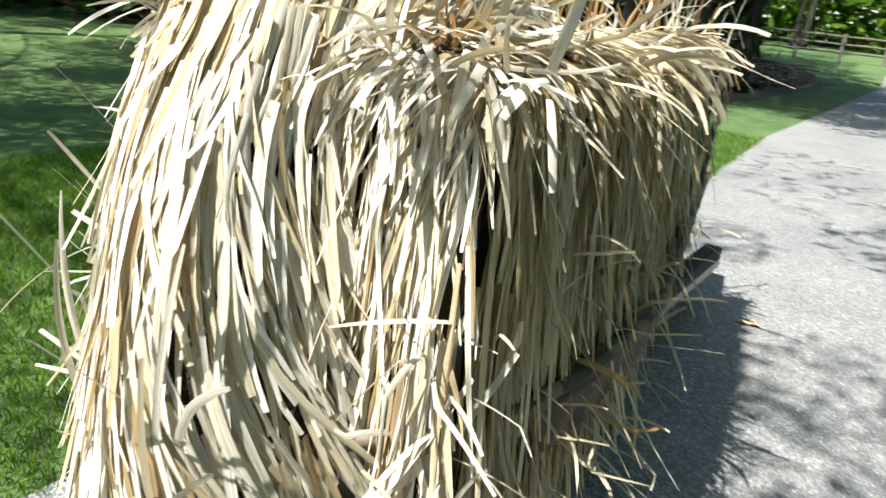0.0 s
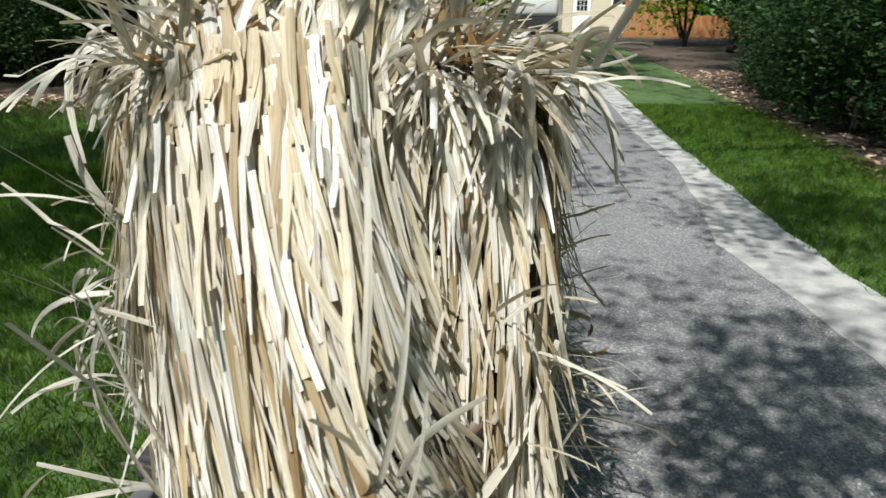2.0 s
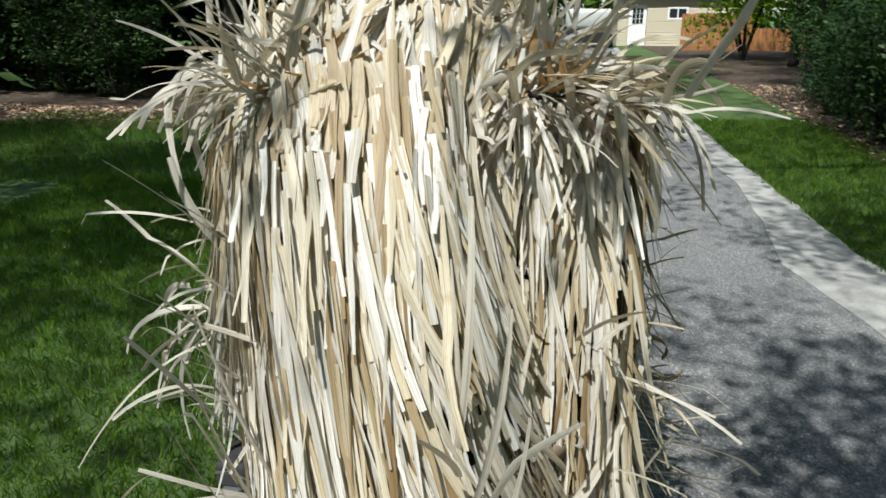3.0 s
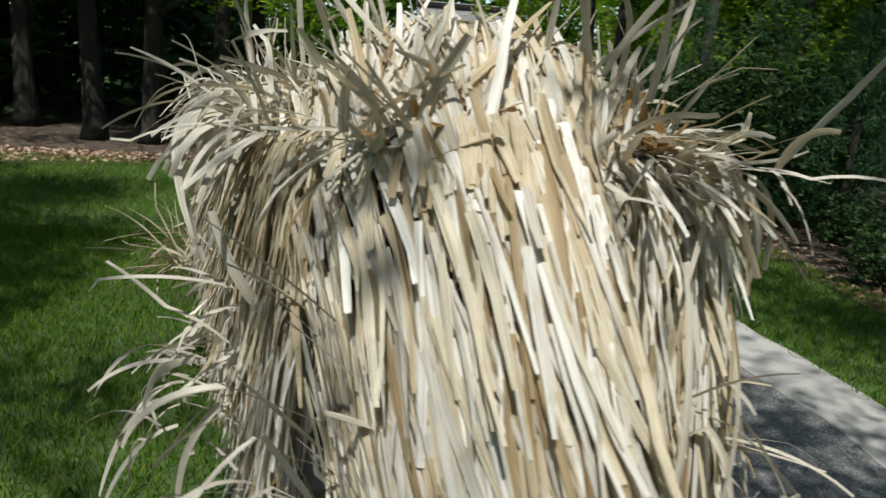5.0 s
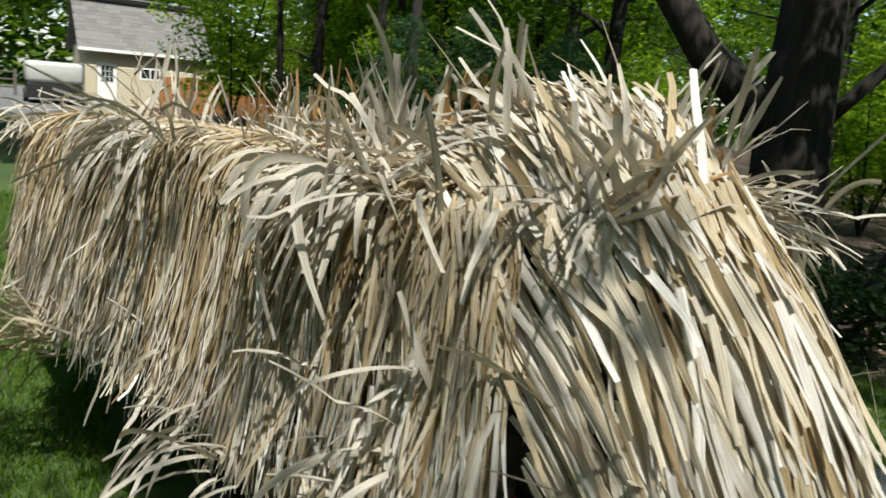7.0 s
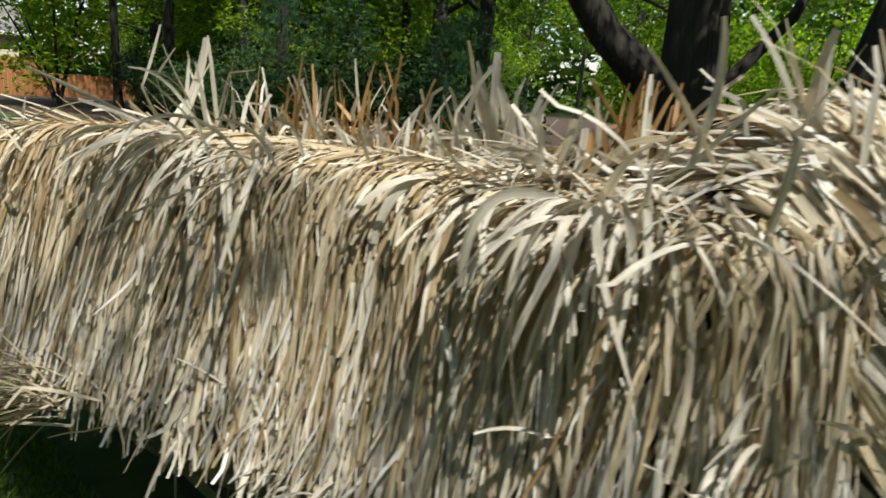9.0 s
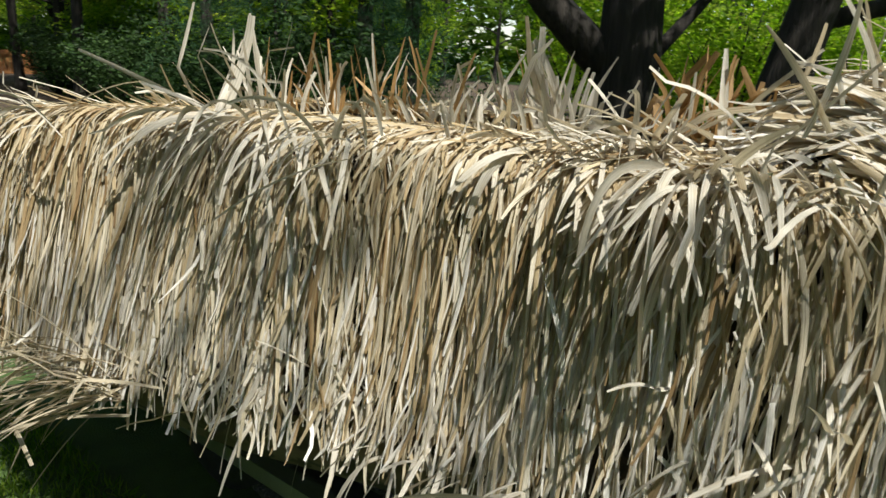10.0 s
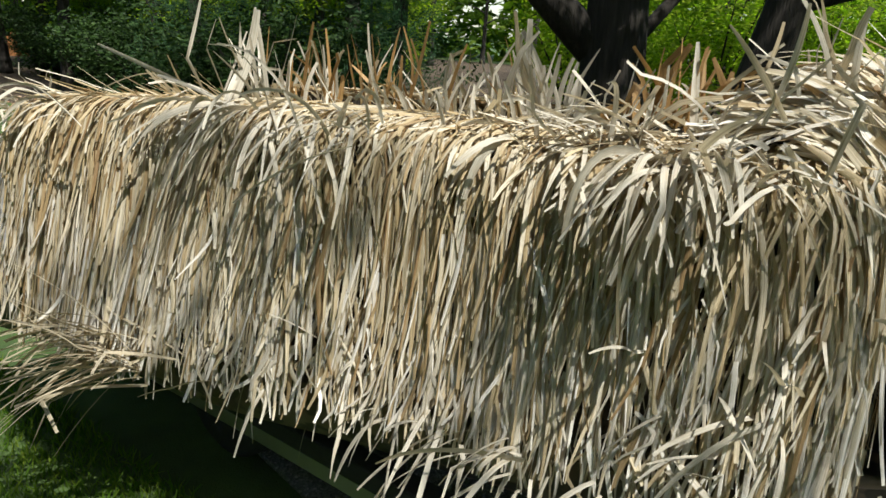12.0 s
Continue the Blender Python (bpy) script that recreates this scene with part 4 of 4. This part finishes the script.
def place(ob, x, y, turn=0.0, scale=1.0, z=-0.012):
    return copy_thing(ob, Matrix.Translation((x, y, z)) @ Matrix.Rotation(turn, 4, "Z") @ Matrix.Diagonal((scale, scale, scale, 1)))


def put(ob, x, y, turn=0.0):
    ob.matrix_basis = Matrix.Translation((x, y, -0.012)) @ Matrix.Rotation(turn, 4, "Z")
    return ob


# two old trees across the driveway
big = put(tree("old spreading oak with a thick forked trunk", 13, 0.48, 4.2, 7.4, 21000, 0.15, LEAF_OAK, limbs=14, clump_r=(0.7, 1.4), low_limbs=(
    ("", [(0, 0, 1.7), (-0.75, 0.55, 2.5), (-1.5, 1.0, 3.6), (-2.1, 1.5, 5.2)], [0.26, 0.20, 0.16, 0.10]),
    ("", [(0.1, 0, 1.3), (0.7, -0.4, 2.1), (1.3, -0.8, 2.9), (1.8, -1.1, 4.2)], [0.10, 0.085, 0.07, 0.05]))), 5.8, 5.2)
second = put(tree("leaning oak trunk at the lawn edge", 12, 0.31, 3.6, 5.0, 12000, 0.15, LEAF_OAK, lean=(0.9, -2.2), limbs=10, clump_r=(0.7, 1.3), low_limbs=(
    ("", [(0.2, -0.4, 2.3), (0.9, -1.2, 2.6), (1.8, -2.2, 2.7)], [0.12, 0.09, 0.05]),)), 5.6, 3.4)
# trees behind the walker that throw the dappled shade
shade = put(tree("broad maple beside the driveway", 11, 0.15, 4.5, 4.4, 26000, 0.13, LEAF_OAK, limbs=11, clump_r=(0.5, 1.0)), 6.6, -3.0)
shade_lawn = put(tree("slender maple on the lawn behind the boat bow", 11, 0.08, 4.8, 4.6, 11000, 0.11, LEAF_OAK, limbs=12, clump_r=(0.5, 1.0)), -9.4, -2.8)
place(shade, 2.1, -2.08, 2.67, 0.86)
place(shade, -7.3, -1.0, 1.93, 1.0)
for x, y, turn, size in ((-7.5, 2.2, 4.4, 0.85), (-14.0, 4.4, 3.3, 1.1), (-2.4, -11.0, 4.0, 1.1)):
    place(shade, x, y, turn, size)
for x, y, turn, size in ((-11.0, 0.6, 2.1, 1.05), (-6.6, -6.5, 0.7, 1.0)):
    place(shade_lawn, x, y, turn, size)
# broad trees that overhang the woods' edge
for x, y, s in ((-6.3, 13.4, 1.2), (-4.9, 13.9, 1.1), (-3.7, 14.2, 1.2), (-11.7, 14.2, 1.3), (-19, 15, 1.35), (-13, 14.6, 1.3), (-7.6, 15.2, 1.35), (-3.6, 17.5, 1.2), (8.0, 17, 1.25), (7.4, 24, 1.25), (-26, 15.5, 1.3)):
    place(shade, x, y, x * 1.7, s)

# woods
wood_a = put(tree("tall woodland maple with bright leaves", 14, 0.17, 2.2, 3.0, 9000, 0.16, LEAF_LIGHT, limbs=12, clump_r=(0.5, 1.1)), 13, 9)
wood_b = put(tree("slender woodland oak with green leaves", 15, 0.21, 3.0, 3.2, 9000, 0.17, LEAF_OAK, limbs=12, clump_r=(0.5, 1.1), lean=(0.5, 0.3)), 9, 13)
wood_c = put(tree("thin dark woodland trunk with sparse crown", 15, 0.16, 6.0, 2.6, 4500, 0.17, LEAF_OAK, limbs=8, clump_r=(0.5, 1.0), lean=(-0.4, 0.2)), 7.5, 16)
wrng = random.Random(11)
spots = []
for _ in range(900):
    if len(spots) >= 92:
        break
    x, y = wrng.uniform(4.5, 44), wrng.uniform(-24, 60)
    if len(spots) >= 50:
        x, y = wrng.uniform(-42, 4), wrng.uniform(10, 62)
    on_drive = -7.0 < x < 8.0 and y > 14 or -4.5 < x < 4 and y < 16
    near_lawn = y < 12.5 and -45 < x < 0
    gap = 6.3 < x < 22 and 1.0 < y - 0.15 * x < 9.0
    if on_drive or near_lawn or gap or math.hypot(x - 5.7, y - 4.4) < 3.2 or any(math.hypot(x - a, y - b) < 2.4 for a, b in spots):
        continue
    spots.append((x, y))
for k, (x, y) in enumerate(spots):
    kind = (wood_a, wood_b, wood_c, wood_b if x < 0 else wood_a)[k % 4]
    place(kind, x, y, wrng.uniform(0, 6.3), wrng.uniform(0.75, 1.15))
for k in range(16):
    q = 2.2 + k * 0.14
    place((wood_a, wood_b)[k % 2], -3 + 26 * math.sin(q + 0.9), -6 + 22 * math.cos(q + 0.9), q, 1.0)

# dark trunks in front of the bright leaves past the driveway
for turn, away in ((19.5, 26), (23.5, 19), (27.4, 16), (29.4, 18), (31, 15), (34, 20), (36.8, 16.5), (39.4, 18)):
    place(wood_c, -2.3 + away * math.sin(radians(turn)), 0.4 + away * math.cos(radians(turn)), turn, 0.8 + 0.02 * (away % 7))

# undergrowth
laurel = put(shrub("dark glossy laurel bush at the woods edge", 1.9, 1.1, 4200, 0.11, LEAF_DARK), -9.5, 13.0)
bush = put(shrub("green leafy bush beside the lawn", 1.7, 1.0, 4200, 0.09, LEAF_DARK), 4.6, 9.2)
young = put(shrub("light green sapling thicket", 2.6, 1.3, 4000, 0.12, LEAF_LIGHT), 10.5, 6.5)
low = put(shrub("low ground ivy patch", 0.45, 0.6, 1400, 0.08, LEAF_DARK, "ground cover"), 3.8, 5.5)
fir = put(pine("young soft pine beside the driveway lawn", 2.6, 1.1), 4.5, 7.4)
for x, y, s in ((5.6, 9.0, 1.0), (4.4, 11.8, 1.15), (6.3, 12.5, 1.3), (7.4, 16.5, 1.0)):
    place(fir, x, y, x * 3, s)
for k in range(16):
    place(bush, wrng.uniform(4.0, 5.0) + 0.4 * max(0, k - 4), 8.2 + k * 1.35, wrng.uniform(0, 6), wrng.uniform(0.8, 1.3))
for k in range(18):
    place(laurel, -25 + k * 0.8 + wrng.uniform(-0.3, 0.3), 13.6 - 0.02 * k + wrng.uniform(-0.5, 1.6), wrng.uniform(0, 6), wrng.uniform(0.7, 1.25))
for k in range(44):
    q = wrng.uniform(-0.35, 1.25)
    d = wrng.uniform(12, 30)
    place(young, 1 + d * math.cos(q), 2 + d * math.sin(q), q * 4, wrng.uniform(0.8, 1.6))
for k in range(16):
    q, d = radians(wrng.uniform(16, 48)), wrng.uniform(19, 30)
    place(young, -2.3 + d * math.sin(q), 0.4 + d * math.cos(q), k, wrng.uniform(1.2, 2.2))
for k in range(14):
    place(low, 3.7 + wrng.uniform(0, 2.5), 2.0 + k * 0.9, k, wrng.uniform(0.7, 1.3))
# leaf bands both sides of the drive; near-black leaves put shade in the left woods
for n, turn0, turn1, near, back, size, leaf, label in ((32000, -80, -10, 17, 32, 0.75, LEAF_DARK, "near-black leaves painting the deep shade of the woods past the lawn"),
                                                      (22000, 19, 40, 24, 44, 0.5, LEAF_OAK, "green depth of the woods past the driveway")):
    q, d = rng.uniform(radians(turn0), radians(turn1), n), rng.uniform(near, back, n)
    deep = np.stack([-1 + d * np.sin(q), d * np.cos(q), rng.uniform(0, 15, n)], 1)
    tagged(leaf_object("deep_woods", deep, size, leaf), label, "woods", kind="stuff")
# far woods, all round
n = 100000
q = rng.uniform(0, 2 * np.pi, n)
d = rng.uniform(50, 66, n)
far = np.stack([d * np.sin(q), 6 + d * np.cos(q), rng.uniform(0, 19, n) * (0.8 + 0.2 * np.sin(q * 9))], 1)
tagged(leaf_object("far_woods", far, 1.4, LEAF_OAK), "distant wall of green woods", "woods", kind="stuff")


# ---------- lawn ----------
def grass(label, x0, x1, y0, y1, n, h=(0.035, 0.075)):
    p = np.stack([rng.uniform(x0, x1, n), rng.uniform(y0, y1, n), np.full(n, -0.014)], 1)
    keep = (p[:, 0] < np.interp(p[:, 1], DRIVE_Y, DRIVE_L) + 0.04) | (p[:, 0] > np.interp(p[:, 1], EDGE_Y, EDGE_R) - 0.03)
    p = p[keep]
    n = len(p)
    dirs = unit(rng.normal(0, 0.35, (n, 3)) + np.array([0, 0, 1.0]))
    path = p[:, None, :] + dirs[:, None, :] * np.linspace(0, 1, 3)[None, :, None] * rng.uniform(*h, (n, 1, 1))
    path[:, 2, :2] += rng.normal(0, 0.012, (n, 2))
    nor = unit(rng.normal(0, 1, (n, 1, 3)) * np.array([1, 1, 0.2])) + np.zeros((n, 3, 3))
    ob = ribbons("grass", path, nor, rng.uniform(0.004, 0.008, n), GRASS, None, label, "stuff", 0.95)
    return tagged(ob, category="grass")


grass("mown grass beside the boat", -5.5, -1.55, 0.4, 6.5, 70000)
grass("mown lawn further from the driveway", -9.5, -1.4, 6.0, 11.0, 45000, (0.05, 0.09))
grass("grass strip between driveway and shrubs", 1.5, 3.5, 1.2, 12.0, 45000)

# dead leaves
def dead_leaf(x, y, z, s, turn):
    bm = bmesh.new()
    vs = [bm.verts.new((s * a, s * b, s * c)) for a, b, c in ((-1, 0, 0.1), (-0.4, 0.35, 0.25), (0.1, 0.22, 0.1), (0.5, 0.45, 0.3), (1, 0, 0.05), (0.4, -0.4, 0.28), (0, -0.2, 0.08), (-0.45, -0.32, 0.3))]
    c = bm.verts.new((0, 0, 0.03 * s))
    for k in range(8):
        bm.faces.new((vs[k], vs[(k + 1) % 8], c))
    ob = part("dead_leaf", bm, DEADLEAF)
    ob.matrix_basis = pose(x, y, z, 0, 0, turn)
    return tagged(ob, "curled brown dead leaf on the asphalt", "leaf")


dead_leaf(-0.206, 4.04, 0.014, 0.075, 20)
n = 9000
lit = np.stack([rng.uniform(-24, -3, n), rng.uniform(9.7, 11.8, n), np.full(n, 0.02)], 1)
lit = lit[lit[:, 1] > np.interp(lit[:, 0], [-40, -6.5, -3], [9.7, 10.1, 11.2])]
lit2 = np.stack([rng.uniform(3.25, 5.5, 2500), rng.uniform(1.5, 18, 2500), np.full(2500, 0.02)], 1)
tagged(leaf_object("leaf_litter", np.concatenate([lit, lit2]), 0.09, DEADLEAF, None, 0.15), "pale dead leaves littering the woods edge", "leaf litter", kind="stuff")

# brush pile at the lawn edge
brush = tagged(empty("brush_pile", (-4.6, 21.5, 0)), "low brush pile of grey sticks and pale dead leaves", "brush pile")
bm = bmesh.new()
bmesh.ops.create_uvsphere(bm, u_segments=28, v_segments=12, radius=1)
for v in bm.verts:
    k = 1 + 0.35 * noise.noise(v.co * 2.3) + 0.15 * noise.noise(v.co * 6)
    v.co = Vector((v.co.x * 1.5 * k, v.co.y * 3.4 * k, max(-0.03, v.co.z * 0.42 * k)))
part("mound", bm, MULCH, brush, "dark heap of leaf mould", True)
for k in range(70):
    a, b = wrng.uniform(0, 6.3), wrng.uniform(0, 1)
    c = Vector((1.5 * b * math.cos(a), 3.4 * b * math.sin(a), 0.42 * math.sqrt(max(0, 1 - b * b)) + 0.03))
    d = Vector((wrng.uniform(-1, 1), wrng.uniform(-1, 1), wrng.uniform(-0.15, 0.3))).normalized() * wrng.uniform(0.3, 0.8)
    part("stick", tube(bmesh.new(), [c - d, c + Vector((0, 0, 0.05)), c + d], [0.022, 0.018, 0.008], 6), RAIL, brush)
n = 1500
a, b = rng.uniform(0, 6.3, n), np.sqrt(rng.uniform(0, 1.2, n))
part_leaves = leaf_object("dead_leaves", np.stack([1.6 * b * np.cos(a), 3.5 * b * np.sin(a), 0.44 * np.sqrt(np.maximum(0, 1 - b * b)) + 0.04], 1), 0.12, DEADLEAF, brush, 0.2)
tagged(part_leaves, "pale curled dead leaves", kind="stuff")

# ---------- house ----------
HX0, HX1, HY, EAVE = 0.75, 6.25, 38.0, 2.70
house = tagged(empty("garage_house", (3.5, 41, 0)), "small beige sided garage with grey shingle roof", "garage")
def wall_piece(name, lo, hi, mat=SIDING, parent=house, bevel=0.0, label=""):
    ob = part(name, box(bmesh.new(), lo, hi, bevel), mat, parent, label)
    return ob
front = empty("front_wall", (0, 0, 0))
front.parent = house
wall_piece("wall", (HX0, HY, -0.02), (1.25, HY + 0.2, EAVE), parent=house)
wall_piece("wall", (2.15, HY, -0.02), (3.12, HY + 0.2, EAVE), parent=house)
wall_piece("wall", (4.08, HY, -0.02), (HX1, HY + 0.2, EAVE), parent=house)
wall_piece("wall", (3.12, HY, -0.02), (4.08, HY + 0.2, 1.25), parent=house)
wall_piece("wall", (3.12, HY, 1.83), (4.08, HY + 0.2, EAVE), parent=house)
wall_piece("wall", (1.25, HY, 1.95), (2.15, HY + 0.2, EAVE), parent=house)
for x in (HX0, HX1 - 0.2):
    wall_piece("wall", (x, HY + 0.2, -0.02), (x + 0.2, HY + 6, EAVE), parent=house)
wall_piece("wall", (HX0 + 0.2, HY + 5.8, -0.02), (HX1 - 0.2, HY + 6, EAVE), parent=house)
door = wall_piece("door", (1.27, HY + 0.04, 0.0), (2.13, HY + 0.1, 1.94), WHITE, house, 0.01, "white panelled door with nine panes")
for i in range(3):
    for j in range(3):
        wall_piece("pane", (1.45 + i * 0.18, HY + 0.025, 1.05 + j * 0.25), (1.60 + i * 0.18, HY + 0.045, 1.27 + j * 0.25), GLASS, door)
for j in range(2):
    wall_piece("panel", (1.40 + j * 0.32, HY + 0.02, 0.2), (1.66 + j * 0.32, HY + 0.045, 0.85), WHITE, door, 0.008)
win = wall_piece("window", (3.12, HY - 0.03, 1.25), (4.08, HY + 0.05, 1.33), WHITE, house, 0.005, "white framed sliding window")
for lo, hi in (((3.12, HY - 0.03, 1.75), (4.08, HY + 0.05, 1.83)), ((3.12, HY - 0.03, 1.33), (3.20, HY + 0.05, 1.75)), ((4.0, HY - 0.03, 1.33), (4.08, HY + 0.05, 1.75)), ((3.57, HY - 0.03, 1.33), (3.63, HY + 0.05, 1.75))):
    wall_piece("frame", lo, hi, WHITE, win)
for x in (3.2, 3.63):
    wall_piece("pane", (x, HY + 0.01, 1.33), (x + 0.37, HY + 0.02, 1.75), GLASS, win)
k = 0
for z in np.arange(0.0, EAVE - 0.1, 0.13):
    for x0, x1 in ((HX0, 1.22), (2.18, 3.09), (4.11, HX1)) if 1.2 < z < 1.8 else ((HX0, 1.22), (2.18, HX1)) if z < 1.9 else ((HX0, HX1),):
        bm = bmesh.new()
        v = [bm.verts.new(c) for c in ((x0, HY - 0.002, z + 0.13), (x1, HY - 0.002, z + 0.13), (x1, HY - 0.022, z), (x0, HY - 0.022, z), (x0, HY, z), (x1, HY, z))]
        bm.faces.new(v[:4]), bm.faces.new((v[3], v[2], v[5], v[4]))
        part("siding_board", bm, SIDING, house)
roof = part("roof", box(bmesh.new(), (HX0 - 0.3, -0.35, -0.06), (HX1 + 0.35, 4.15, 0.0), 0.0, Matrix.Translation((0, HY, EAVE)) @ Matrix.Rotation(radians(36), 4, "X")), SHINGLE, house)
part("roof", box(bmesh.new(), (HX0 - 0.3, -4.15, -0.06), (HX1 + 0.35, 0.35, 0.0), 0.0, Matrix.Translation((0, HY + 6, EAVE)) @ Matrix.Rotation(radians(-36), 4, "X")), SHINGLE, house)
gab = bmesh.new()
for x in (HX0 + 0.1, HX1 - 0.1):
    v = [gab.verts.new(c) for c in ((x, HY, EAVE - 0.02), (x, HY + 6, EAVE - 0.02), (x, HY + 3, EAVE + 2.1))]
    gab.faces.new(v)
part("gable", gab, SIDING, house)
part("fascia", box(bmesh.new(), (HX0 - 0.3, HY - 0.36, EAVE - 0.30), (HX1 + 0.35, HY - 0.31, EAVE - 0.16)), WHITE, house)
sm = None
for r in range(13):
    for c in range(12):
        if sm is None:
            o = part("shingle", box(bmesh.new(), (0, 0, 0), (0.49, 0.33, 0.025)), SHINGLE, roof)
            sm = o.data
        else:
            o = new("shingle", sm)
            o.parent = roof
        o.matrix_local = Matrix.Translation((0, HY, EAVE)) @ Matrix.Rotation(radians(36), 4, "X") @ Matrix.Translation((HX0 - 0.3 + c * 0.5 + (r % 2) * 0.15, -0.34 + r * 0.34, 0.002 + 0.004 * (c % 2)))
bpy.data.objects.remove(front)
settle(house)

# cedar fence by the garage
fence = tagged(empty("cedar_fence", (4.5, 36, 0)), "orange stained cedar board fence beside the garage", "fence")
slat = None
runs = [((3.3, 34.0), (6.3, 34.2), 1.55), ((6.3, 34.2), (13.0, 33.0), 0.95)]
for (x0, y0), (x1, y1), h in runs:
    ln = math.hypot(x1 - x0, y1 - y0)
    for k in range(int(ln / 0.15)):
        f = k * 0.15 / ln
        if slat is None:
            slat = box(bmesh.new(), (0, -0.01, 0), (0.14, 0.01, 1), 0.004)
            o = part("board", slat, CEDAR, fence)
            slat = o.data
        else:
            o = new("board", slat)
            o.parent = fence
        o.matrix_local = Matrix.Translation((x0 + (x1 - x0) * f, y0 + (y1 - y0) * f, -0.015)) @ Matrix.Rotation(math.atan2(y1 - y0, x1 - x0), 4, "Z") @ Matrix.Diagonal((1, 1, h + 0.02 * math.sin(k * 2.1), 1))
settle(fence)

# covered trailer by the garage
cart = tagged(empty("covered_trailer", (-0.6, 36, 0)), "low utility trailer under a pale grey cover", "trailer")
part("bed", box(bmesh.new(), (-1.7, 34.6, 0.25), (0.35, 37.4, 0.85), 0.04), BLACKP, cart, "black trailer bed")
bm = box(bmesh.new(), (-1.75, 34.5, 0.85), (0.4, 37.5, 1.75), 0.18)
part("cover", bm, TARP, cart, "pale grey fitted cover", True)
for x in (-1.72, 0.37):
    part("wheel", tube(bmesh.new(), [(x - 0.1, 36, 0.29), (x + 0.1, 36, 0.29)], [0.3, 0.3], 20), RUBBER, cart)
settle(cart)

# rail fence far off
rails = tagged(empty("rail_fence", (-6, 40, 0)), "weathered split rail fence along the lawn", "fence")
for k in range(7):
    x, y = -14 + k * 1.7, 33 + k * 1.4
    part("post", box(bmesh.new(), (x - 0.07, y - 0.07, -0.02), (x + 0.07, y + 0.07, 1.25), 0.01), RAIL, rails)
    if k < 6:
        for z in (0.4, 0.75, 1.1):
            part("rail", tube(bmesh.new(), [(x, y, z), (x + 0.85, y + 0.7, z + 0.02), (x + 1.7, y + 1.4, z)], [0.045, 0.05, 0.045], 7), RAIL, rails)
settle(rails)

rails.location.x += 1.8
for far_thing in (house, fence, cart, rails):
    far_thing.location.x += 0.8
